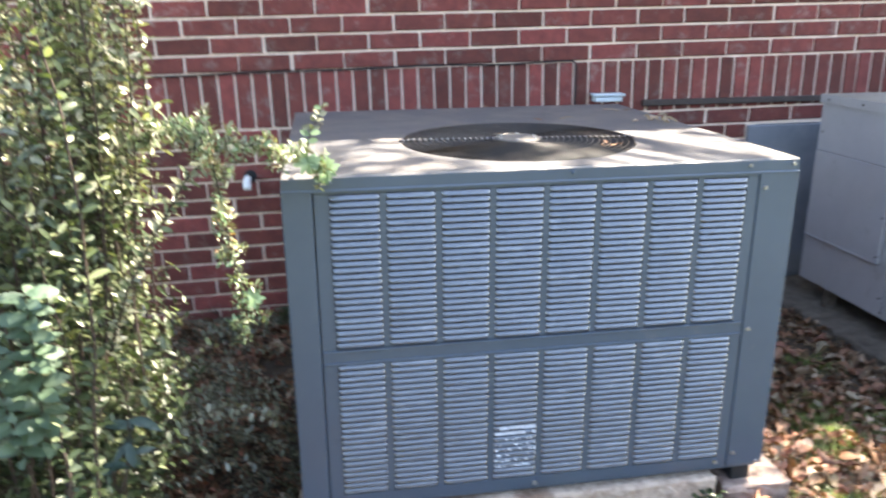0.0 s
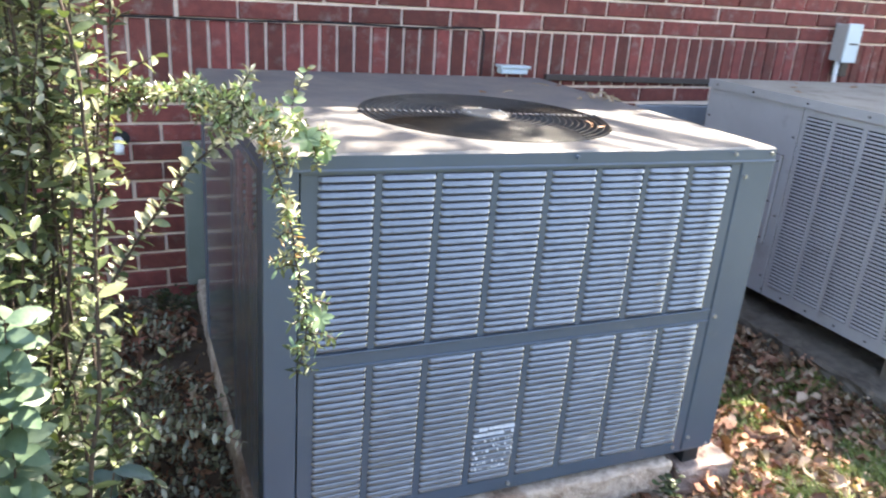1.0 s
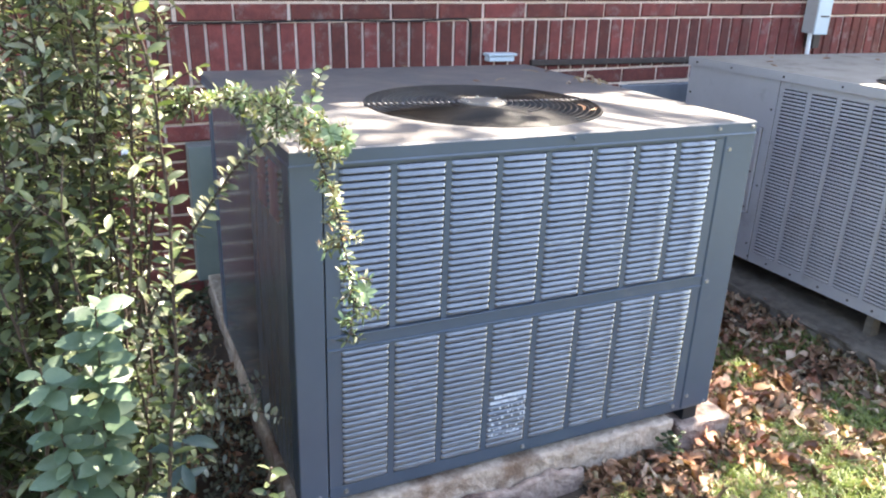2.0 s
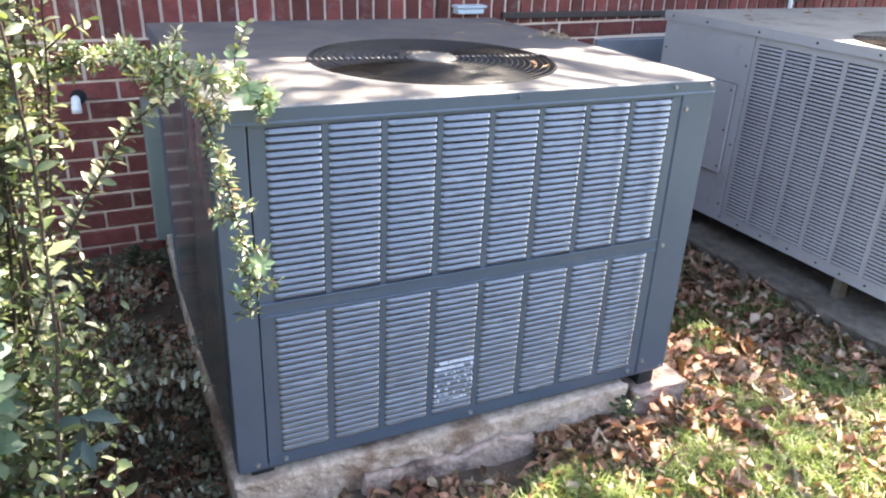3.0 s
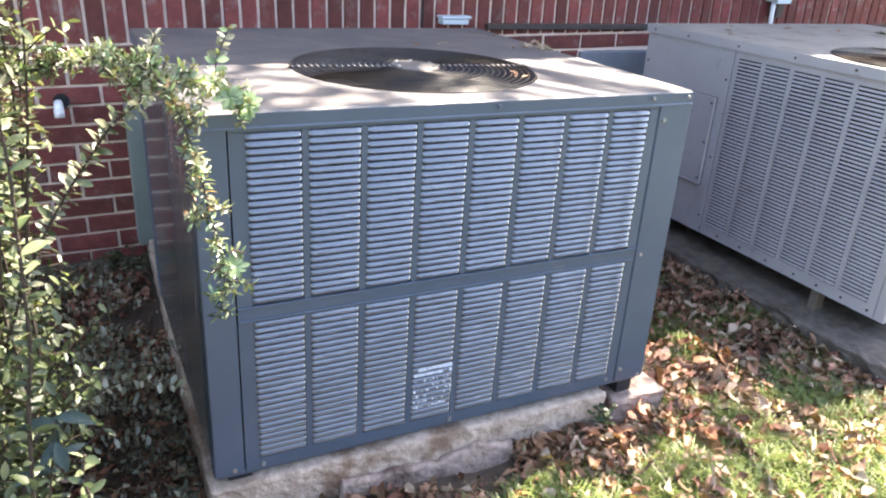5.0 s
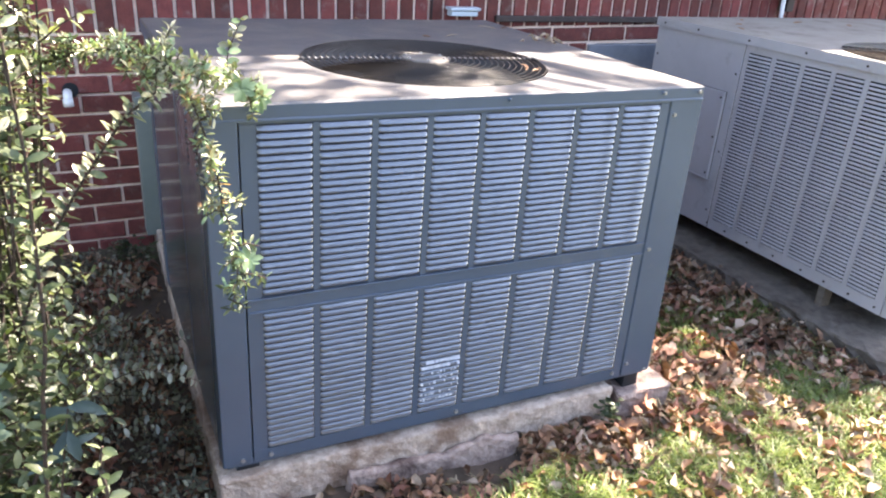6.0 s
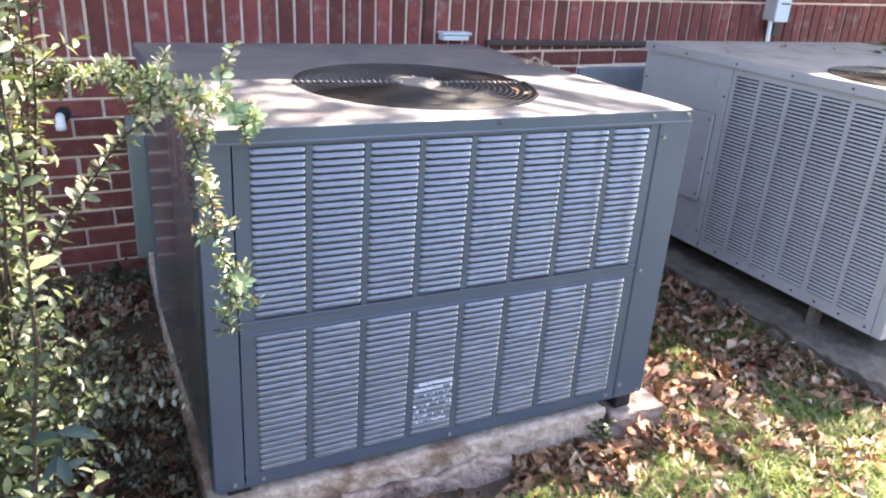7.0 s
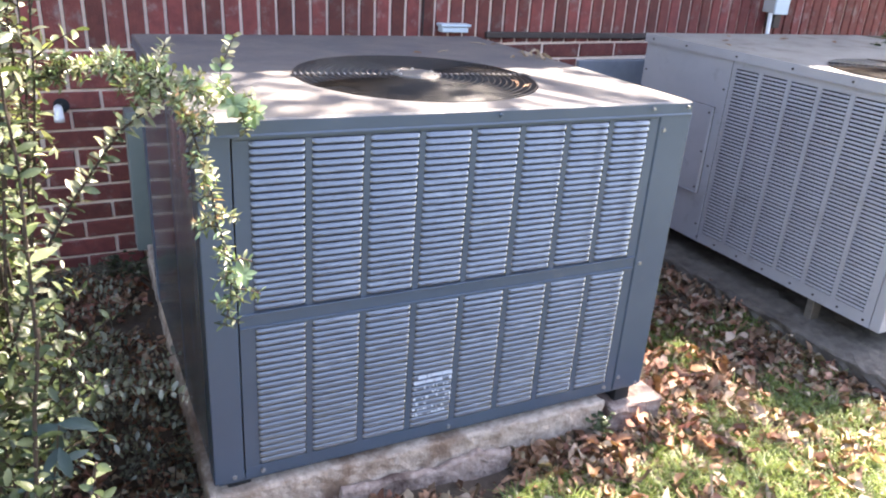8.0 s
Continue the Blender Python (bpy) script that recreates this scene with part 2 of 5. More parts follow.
def lawn_tint(m):
    """Further from the units the bare soil gives way to lawn."""
    n, l = m.node_tree.nodes, m.node_tree.links
    bsdf = n["Principled BSDF"]
    source = bsdf.inputs["Base Color"].links[0].from_socket
    geo = n.new("ShaderNodeNewGeometry")
    away = n.new("ShaderNodeVectorMath")
    away.operation = "DISTANCE"
    away.inputs[1].default_value = (0.9, 0.3, 0)
    l.new(geo.outputs["Position"], away.inputs[0])
    rng = n.new("ShaderNodeMapRange")
    rng.inputs["From Min"].default_value, rng.inputs["From Max"].default_value = 1.3, 2.4
    l.new(away.outputs["Value"], rng.inputs["Value"])
    mix = n.new("ShaderNodeMixRGB")
    mix.inputs["Color2"].default_value = (0.085, 0.095, 0.05, 1)
    l.new(rng.outputs[0], mix.inputs["Fac"])
    l.new(source, mix.inputs["Color1"])
    l.new(mix.outputs[0], bsdf.inputs["Base Color"])


lawn_tint(M_SOIL)


def make_ground():
    def ticks(lo, hi, step, far):
        inner = list(np.arange(lo, hi, step))
        out = [hi * 1.0 + step * (1.35 ** k) for k in range(1, 40)]
        out = [v for v in out if v < far]
        low = [lo - step * (1.35 ** k) for k in range(1, 40)]
        low = [v for v in low if v > -far][::-1]
        return [-far] + low + inner + out + [far]
    xs, ys = ticks(-1.6, 2.6, 0.025, 300), ticks(-1.2, 1.7, 0.025, 300)
    verts = [(x, y, ground_height(x, y)) for y in ys for x in xs]
    w = len(xs)
    faces = [(j * w + i, j * w + i + 1, (j + 1) * w + i + 1, (j + 1) * w + i) for j in range(len(ys) - 1) for i in range(w - 1)]
    ob = new("ground", raw_mesh("ground", verts, faces, M_SOIL, True))
    tagged(ob, "dark soil with leaf mould and thin grass", "ground", kind="structure")


make_ground()

# ---- the house ----
WALL_Y, COURSE, BRICK, JOINT = 1.558, 0.0688, 0.2035, 0.0102
SOLDIER_LOW, SOLDIER_TOP, SOLDIER_STEP = 0.800, 1.022, 0.0656


def make_house():
    bm = bmesh.new()
    box(bm, -4.0, 2.0, WALL_Y + 0.009, WALL_Y + 0.22, -0.3, 2.62)
    box(bm, 2.0, 7.0, WALL_Y + 0.009, WALL_Y + 0.22, 0.755, 2.62)
    box(bm, 2.0, 7.0, WALL_Y + 0.06, WALL_Y + 0.219, -0.3, 0.755)
    wall = solid("wall_house", bm, M_MORTAR, "red brick house wall with pale mortar and a soldier course", "wall", kind="structure")
    bm = bmesh.new()
    box(bm, -4.3, 7.3, 0.885, WALL_Y + 0.3, 2.62, 2.66)
    solid("ceiling_soffit", bm, M_SOFFIT, "painted soffit under the eave", "soffit", kind="structure")
    bm = bmesh.new()
    box(bm, -4.3, 7.3, 0.865, 0.885, 2.6, 2.8, 0.003)
    solid("trim_fascia", bm, M_SOFFIT, "painted fascia board along the eave", "fascia", kind="structure")
    bm = bmesh.new()
    vs = [bm.verts.new(p) for p in [(-4.4, 0.82, 2.8), (7.4, 0.82, 2.8), (7.4, 5.5, 4.6), (-4.4, 5.5, 4.6)]]
    vs2 = [bm.verts.new(v.co + Vector((0, 0, 0.04))) for v in vs]
    bm.faces.new(vs)
    bm.faces.new(vs2)
    for k in range(4):
        bm.faces.new((vs[k], vs[(k + 1) % 4], vs2[(k + 1) % 4], vs2[k]))
    solid("roof_house", bm, M_ROOF, "dark shingle roof slope above the eave", "roof", kind="structure")
    return wall


WALL = make_house()


# unseen dark wall, added so that the lower louvres reflect no bright sky
bm = bmesh.new()
box(bm, -14, 16, -12.3, -12.0, -0.1, 4.6, 0.02)
solid("wall_reflection_block", bm, M_ROOF, "unseen dark wall added across the lawn to dull the lower louvers' reflections", "wall", kind="structure")


# ---- louvres ----
# outline of a pressed hood: how far out, how far up
HOOD = ((0.0, 1.0), (0.16, 0.985), (0.32, 0.9), (0.66, 0.5), (0.98, 0.12), (1.0, 0.05), (0.93, 0.0))


def hood_out(up):
    """How far out a hood stands at a share of its height."""
    return float(np.interp(up, [h[1] for h in HOOD[::-1]], [h[0] for h in HOOD[::-1]]))


def louver_mesh(name, length, height, depth, mat, end=0.008):
    """One pressed louvre: a rounded hood with tapered ends, open below. It runs along x and bulges towards -y."""
    prof = [(-depth * out, height * up) for out, up in HOOD]
    verts, faces = [], []
    for x, k in ((0, 0.0), (end * 0.35, 0.7), (end, 1.0), (length - end, 1.0), (length - end * 0.35, 0.7), (length, 0.0)):
        for y, z in prof:
            verts.append((x, y * k, height * 0.5 + (z - height * 0.5) * (0.55 + 0.45 * k)))
    n = len(prof)
    for r in range(5):
        for k in range(n - 1):
            a = r * n + k
            faces.append((a, a + 1, a + n + 1, a + n))
    return raw_mesh(name, verts, faces, mat, True)


def add_louvers(me, parent, spots, turn=0.0, limit=300, label=""):
    """Louvres at spots (x, y, z): the first ones are pieces, the rest one joined part."""
    for k, p in enumerate(spots[:limit]):
        ob = new("louver", me)
        ob.parent = parent
        ob.matrix_basis = pose(*p, random.uniform(-1.5, 1.5), 0, turn + random.uniform(-0.2, 0.2))
    if len(spots) > limit:
        verts, faces = [], []
        base = [v.co.copy() for v in me.vertices]
        polys = [tuple(f.vertices) for f in me.polygons]
        for p in spots[limit:]:
            m = pose(*p, 0, 0, turn)
            o = len(verts)
            verts += [tuple(m @ v) for v in base]
            faces += [tuple(o + i for i in f) for f in polys]
        ob = new("louver_field", raw_mesh("louver_field", verts, faces, me.materials[0], True))
        ob.parent = parent
        tagged(ob, label, kind="stuff")


def screw(parent, p, axis, mat, r=0.005):
    bm = bmesh.new()
    a = Vector(p)
    cyl(bm, a - Vector(axis) * 0.002, a + Vector(axis) * 0.0035, r * 1.25, r, 8)
    part("screw", bm, mat, parent)


# ---- the package unit on its slab ----
UNIT_X, UNIT_Y, UNIT_LOW, LID_Z = 1.155, 0.975, 0.127, 0.918
COL_0, COL_STEP, COL_W, PITCH = 0.0965, 0.1184, 0.1055, 0.01445
UP_TOP, LOW_TOP, HOOD_H, HOOD_D = 0.8765, 0.4895, 0.0098, 0.0058


def make_package_unit():
    unit = thing("package_air_conditioner", "slate grey package air conditioner with louvered front on a concrete slab", "air conditioner")
    # the lid, with a round opening
    bm = bmesh.new()
    x0, x1, y0, y1, zt, drop = 0.002, 1.152, 0.0, 1.095, LID_Z, 0.034
    cx, cy, r, seg = 0.592, 0.372, 0.302, 96
    ring = [bm.verts.new((cx + r * math.cos(6.28319 * k / seg), cy + r * math.sin(6.28319 * k / seg), zt)) for k in range(seg)]
    low = [bm.verts.new((v.co.x, v.co.y, zt - 0.06)) for v in ring]
    edge = []
    for k in range(seg):
        c, s = math.cos(6.28319 * k / seg), math.sin(6.28319 * k / seg)
        f = min((x1 - 0.004 - cx) / c if c > 1e-6 else 9, (x0 + 0.004 - cx) / c if c < -1e-6 else 9,
                (y1 - 0.004 - cy) / s if s > 1e-6 else 9, (y0 + 0.004 - cy) / s if s < -1e-6 else 9)
        edge.append((cx + f * c, cy + f * s))
    corners = [(x0 + 0.004, y0 + 0.004), (x1 - 0.004, y0 + 0.004), (x1 - 0.004, y1 - 0.004), (x0 + 0.004, y1 - 0.004)]
    for c in corners:
        k = min(range(seg), key=lambda i: (edge[i][0] - c[0]) ** 2 + (edge[i][1] - c[1]) ** 2)
        edge[k] = c
    grown = lambda p, g: (cx + (p[0] - cx) + (g if p[0] > x1 - 0.0045 else -g if p[0] < x0 + 0.0045 else 0),
                          p[1] + (g if p[1] > y1 - 0.0045 else -g if p[1] < y0 + 0.0045 else 0))
    top = [bm.verts.new((*p, zt)) for p in edge]
    rim = [bm.verts.new((*grown(p, 0.004), zt - 0.004)) for p in edge]
    skirt = [bm.verts.new((*grown(p, 0.004), zt - drop + 0.006)) for p in edge]
    hem = [bm.verts.new((*grown(p, 0.0062), zt - drop + 0.0035)) for p in edge]
    fold = [bm.verts.new((*grown(p, 0.0062), zt - drop)) for p in edge]
    under = [bm.verts.new((*grown(p, -0.008), zt - drop)) for p in edge]
    for k in range(seg):
        j = (k + 1) % seg
        for a, b in ((low, ring), (ring, top), (top, rim), (rim, skirt), (skirt, hem), (hem, fold), (fold, under)):
            bm.faces.new((a[k], a[j], b[j], b[k]))
    lid = part("lid", bm, M_LID, unit, "weathered lid, sun-bleached and dusty")
    lid.data.materials.append(M_PAINT)
    for f in lid.data.polygons:
        if f.center.z < zt - 0.005 and math.hypot(f.center.x - cx, f.center.y - cy) > r + 0.01:
            f.material_index = 1
    for x in (0.1, 0.62, 1.03, 1.136):
        screw(lid, (x, y0 - 0.005, zt - 0.013), (0, -1, 0), M_PAINT if x < 1.1 and x != 1.03 else M_SCREW, 0.0035)
    # posts and sheets of the body
    for a, b, y in ((0.0, 0.0635, 0.0), (1.0595, UNIT_X, 0.0)):
        bm = bmesh.new()
        box(bm, a, b, y, 0.052, UNIT_LOW, LID_Z - drop + 0.004, 0.003)
        part("corner_post", bm, M_PAINT, unit)
    for a, b in ((0.0, 0.06), (UNIT_X - 0.06, UNIT_X)):
        bm = bmesh.new()
        box(bm, a, b, UNIT_Y - 0.06, UNIT_Y, UNIT_LOW, LID_Z - drop + 0.004, 0.003)
        part("corner_post", bm, M_PAINT, unit)
    # near-black block and sheets that paint in the shade inside the unit
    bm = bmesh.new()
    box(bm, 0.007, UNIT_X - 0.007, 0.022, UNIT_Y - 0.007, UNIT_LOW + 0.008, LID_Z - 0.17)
    part("inner_dark_block", bm, M_DARK, unit, "near-black block standing in for the shaded inside behind the louvers")
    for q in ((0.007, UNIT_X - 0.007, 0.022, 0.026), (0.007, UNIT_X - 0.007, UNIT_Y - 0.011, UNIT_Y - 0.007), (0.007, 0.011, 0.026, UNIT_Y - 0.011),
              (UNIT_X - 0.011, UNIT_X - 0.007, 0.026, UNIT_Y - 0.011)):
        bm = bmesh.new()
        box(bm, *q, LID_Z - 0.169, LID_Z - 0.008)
        part("inner_dark_sheet", bm, M_DARK, unit)
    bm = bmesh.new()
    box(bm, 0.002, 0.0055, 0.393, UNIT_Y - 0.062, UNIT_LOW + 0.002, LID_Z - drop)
    part("access_panel", bm, M_SIDE, unit, "smooth glossy slate access panel, colour lightened for reflected light")
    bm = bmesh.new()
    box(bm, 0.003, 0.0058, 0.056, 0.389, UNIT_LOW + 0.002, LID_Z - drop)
    side = part("side_panel", bm, M_FRONT_SIDE, unit, "streaked slate side panel with short louvers, colour lightened for sky light")
    me = louver_mesh("louver", 0.1, 0.0105, 0.007, M_LOUVER)
    add_louvers(me, side, [(0.002, y, LID_Z - 0.062 - 0.0145 * i) for y in (0.17, 0.28) for i in range(8)], -90)
    bm = bmesh.new()
    box(bm, UNIT_X - 0.006, UNIT_X - 0.003, 0.056, UNIT_Y - 0.062, UNIT_LOW + 0.002, LID_Z - drop)
    part("side_panel", bm, M_PAINT, unit)
    bm = bmesh.new()
    box(bm, 0.062, UNIT_X - 0.062, UNIT_Y - 0.006, UNIT_Y - 0.002, UNIT_LOW + 0.002, LID_Z - drop)
    part("back_panel", bm, M_PAINT, unit)
    bm = bmesh.new()
    box(bm, 0.01, UNIT_X - 0.01, 0.012, UNIT_Y - 0.01, UNIT_LOW - 0.012, UNIT_LOW + 0.006)
    part("base_pan", bm, M_PAINT, unit)
    # front louvre panel: frame, stiles, rails
    xl, xr = 0.0665, 1.0565
    zs = (UNIT_LOW + 0.001, 0.156, 0.492, 0.526, 0.8785, LID_Z - drop + 0.004)
    bm = bmesh.new()
    box(bm, xl, xr, 0.002, 0.006, zs[2], zs[3])
    for zr in (0.4945, 0.5235):
        box(bm, xl, xr, -0.0015, 0.0025, zr - 0.003, zr + 0.003, 0.0008, 1)
    panel = part("front_panel", bm, M_PAINT, unit, "slate front panel with eight louvered columns in two tiers")
    for lo, hi in ((0, 1), (4, 5)):
        bm = bmesh.new()
        box(bm, xl, xr, 0.002, 0.006, zs[lo], zs[hi], 0.0008, 1)
        part("rail", bm, M_PAINT, panel)
    for lo, hi in ((1, 2), (3, 4)):
        cols = [xl] + [v for k in range(8) for v in (COL_0 + k * COL_STEP, COL_0 + k * COL_STEP + COL_W)] + [xr]
        for k in range(0, len(cols), 2):
            bm = bmesh.new()
            box(bm, cols[k], cols[k + 1], 0.002, 0.006, zs[lo], zs[hi])
            part("stile", bm, M_PAINT, panel)
    bm = bmesh.new()
    box(bm, xl + 0.001, xr - 0.001, 0.0075, 0.0095, zs[0] + 0.001, zs[5] - 0.001)
    part("backing_sheet", bm, M_BACK, panel, "sheet behind the louvers, darkened for the shade in the gaps")
    me = louver_mesh("louver", COL_W, HOOD_H, HOOD_D, M_LOUVER)
    up = [(COL_0 + c * COL_STEP, 0.003, UP_TOP - HOOD_H - PITCH * i) for c in range(8) for i in range(24)]
    lower = [(COL_0 + c * COL_STEP, 0.003, LOW_TOP - HOOD_H - PITCH * i) for c in range(8) for i in range(23)]
    add_louvers(me, panel, up + lower, 0, 300, "pressed louvers of the lower tier")
    for x, z in ((1.0735, 0.852), (1.0735, 0.506), (1.072, 0.166), (0.103, 0.141), (0.556, 0.139), (1.027, 0.144), (0.042, 0.14), (1.138, 0.135)):
        screw(unit, (x, -0.001, z), (0, -1, 0), M_SCREW, 0.0045)
    # what is left of a peeled label, on the hoods of one column
    rnd = random.Random(8)
    verts, faces = [], []
    for i in range(13, 21):
        z = LOW_TOP - HOOD_H - PITCH * i
        x = COL_0 + 3 * COL_STEP + 0.004
        while x < COL_0 + 3 * COL_STEP + COL_W - 0.004:
            w = rnd.uniform(0.004, 0.03) if i < 15 else rnd.uniform(0.001, 0.009)
            w = min(w, COL_0 + 3 * COL_STEP + COL_W - 0.003 - x)
            if rnd.random() < (0.92 if i < 15 else 0.6):
                o = len(verts)
                lo = z + rnd.uniform(0.001, 0.003)
                hi = z + (0.0085 if i < 15 else rnd.uniform(0.003, 0.0075))
                y_at = lambda h: 0.003 - HOOD_D * hood_out((h - z) / HOOD_H) - 0.0006
                mid = (lo + hi) / 2
                for h in (lo, mid, hi):
                    verts += [(x, y_at(h), h), (x + w, y_at(h), h)]
                faces += [(o, o + 1, o + 3, o + 2), (o + 2, o + 3, o + 5, o + 4)]
            x += w + (rnd.uniform(0, 0.002) if i < 15 else rnd.uniform(0.0005, 0.007))
    label = new("peeled_label", raw_mesh("peeled_label", verts, faces, M_LABEL))
    label.parent = panel
    tagged(label, "scraps of a peeled pale label", kind="stuff")
    # feet
    for x, low in ((0.03, 0.1), (1.085, 0.072)):
        bm = bmesh.new()
        box(bm, x, x + 0.05, 0.014, 0.08, low, UNIT_LOW - 0.008, 0.002)
        part("foot", bm, M_DARK, unit)
    # fan and guard
    bm = bmesh.new()
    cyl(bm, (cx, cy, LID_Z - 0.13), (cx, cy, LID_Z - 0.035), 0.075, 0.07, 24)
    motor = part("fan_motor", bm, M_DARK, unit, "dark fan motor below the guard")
    for k in range(4):
        bm = bmesh.new()
        a0 = k * 1.5708 + 0.4
        grid = []
        for i in range(6):
            rr = 0.07 + i * 0.04
            grid.append([bm.verts.new((cx + rr * math.cos(a0 + j * 0.38 * (0.7 + 0.06 * i)), cy + rr * math.sin(a0 + j * 0.38 * (0.7 + 0.06 * i)),
                                       LID_Z - 0.07 + 0.009 * j)) for j in range(5)])
        for i in range(5):
            for j in range(4):
                bm.faces.new((grid[i][j], grid[i + 1][j], grid[i + 1][j + 1], grid[i][j + 1]))
        bmesh.ops.solidify(bm, geom=bm.faces[:], thickness=0.002)
        part("fan_blade", bm, M_DUSTY, unit, "dusty grey fan blade")
    # near-black sheet in place of the shade down the fan opening
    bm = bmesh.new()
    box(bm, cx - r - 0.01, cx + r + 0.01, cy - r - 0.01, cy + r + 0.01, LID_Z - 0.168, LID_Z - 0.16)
    part("fan_well_shade", bm, M_DARK, unit)
    guard = None
    for k in range(17):
        rr = 0.063 + k * 0.0147
        zz = LID_Z + 0.004 - 0.002 * (k / 16) ** 2
        bm = bmesh.new()
        n = 72
        rings = []
        for i in range(n):
            a = 6.28319 * i / n
            c = Vector((cx + rr * math.cos(a), cy + rr * math.sin(a), zz))
            d = Vector((math.cos(a), math.sin(a), 0))
            rings.append([bm.verts.new(c + 0.0014 * (math.cos(q) * d + math.sin(q) * Vector((0, 0, 1)))) for q in (0, 1.257, 2.513, 3.77, 5.027)])
        for i in range(n):
            for q in range(5):
                bm.faces.new((rings[i][q], rings[i][(q + 1) % 5], rings[(i + 1) % n][(q + 1) % 5], rings[(i + 1) % n][q]))
        if guard is None:
            guard = part("fan_guard", bm, M_WIRE, unit, "round dark wire fan guard", True)
        else:
            part("wire_ring", bm, M_WIRE, guard, "", True)
    bm = bmesh.new()
    cyl(bm, (cx, cy, LID_Z + 0.004), (cx, cy, LID_Z + 0.008), 0.06, 0.057, 28)
    part("guard_hub", bm, M_DUSTY, guard, "dusty hub disc")
    for k in range(6):
        a = k * 1.0472 + 0.3
        screw(guard, (cx + 0.05 * math.cos(a), cy + 0.05 * math.sin(a), LID_Z + 0.0075), (0, 0, 1), M_SCREW, 0.004)
    # pale beads at the ring crossings, standing in for glints on the wire
    bm = bmesh.new()
    box(bm, -0.0024, 0.0024, -0.008, 0.008, -0.001, 0.0022, 0.0008, 1)
    bead_mesh = mesh_of("wire_glint", bm, M_SCREW)
    for k in range(2):
        a = k * 3.1416 - 0.1
        d, s = Vector((math.cos(a), math.sin(a), 0)), Vector((-math.sin(a), math.cos(a), 0))
        for off in (-0.006, 0.006):
            bm = bmesh.new()
            c = Vector((cx, cy, LID_Z))
            tube(bm, [c + d * 0.056 + s * off + Vector((0, 0, 0.004)), c + d * 0.17 + s * off + Vector((0, 0, 0.0035)), c + d * 0.308 + s * off + Vector((0, 0, 0.002))], 0.0013, 0.0013, 5)
            part("wire_spoke", bm, M_WIRE, guard)
        for i in range(17):
            bead = new("wire_glint", bead_mesh)
            bead.parent = guard
            bead.matrix_basis = Matrix.Translation(Vector((cx, cy, LID_Z + 0.005)) + d * (0.063 + i * 0.0147)) @ Matrix.Rotation(a, 4, "Z")
    return unit


make_package_unit()


# ---- slabs and duct ----
def rough_slab(name, x0, x1, y0, y1, z0, z1, mat, label, seed, step=0.04, chip=0.012, skew=0.0, ragged=0.0):
    """A cast slab with worn edges, a pitted face and, where ragged, a broken top line."""
    bm = bmesh.new()
    box(bm, x0, x1, y0, y1, z0, z1, 0.007, 2)
    for axis, lo, hi in ((0, x0, x1), (1, y0, y1), (2, z0, z1)):
        n = max(2, int((hi - lo) / (step if axis < 2 else min(step, 0.016))))
        for k in range(1, n):
            co, no = [0, 0, 0], [0, 0, 0]
            co[axis], no[axis] = lo + (hi - lo) * k / n, 1
            bmesh.ops.bisect_plane(bm, geom=bm.verts[:] + bm.edges[:] + bm.faces[:], plane_co=co, plane_no=no)
    for v in bm.verts:
        if v.co.x < x0 + 0.1:
            v.co.x += skew * max(0.0, v.co.y)
        share = (v.co.z - z0) / (z1 - z0)
        v.co.z += ragged * share * (noise.noise((v.co.x * 9, seed, 0)) + 0.6 * noise.noise((v.co.x * 26, seed, 4)))
        p = v.co + Vector((seed, 0, 0))
        for scale, amount in ((22, 1.0), (60, 0.55), (140, 0.35)):
            q = p * scale
            v.co += Vector((noise.noise(q), noise.noise(q + Vector((7, 0, 0))), 0.6 * noise.noise(q + Vector((0, 9, 0))))) * chip * amount
    return solid(name, bm, mat, label, "slab", smooth=False)


rough_slab("concrete_slab", -0.012, 1.035, -0.012, 1.46, -0.08, 0.104, M_CONCRETE, "weathered pale concrete slab under the slate unit", 1.0, 0.0145, 0.006, 0.02)
rough_slab("concrete_step", 0.27, 0.73, -0.037, -0.016, -0.08, 0.05, M_CONCRETE3, "low broken concrete footing along the slab", 4.0, 0.01, 0.0045, 0.0, 0.02)
rough_slab("concrete_block", 1.052, 1.235, -0.02, 0.15, -0.05, 0.078, M_CONCRETE3, "pale concrete block under the unit's corner foot", 2.0, 0.025, 0.008)
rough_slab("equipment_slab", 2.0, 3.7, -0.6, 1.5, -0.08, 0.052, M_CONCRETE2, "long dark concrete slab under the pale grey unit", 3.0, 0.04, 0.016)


def make_duct():
    duct = thing("air_duct", "green-grey sheet metal duct end against the brick wall", "duct")
    bm = bmesh.new()
    box(bm, -0.012, 1.1, 1.47, WALL_Y - 0.002, 0.075, 0.6, 0.003)
    part("duct_body", bm, M_DUCT, duct)
    bm = bmesh.new()
    box(bm, 0.09, 1.05, 0.98, 1.468, 0.13, 0.57, 0.003)
    part("duct_neck", bm, M_DUCT, duct)


make_duct()


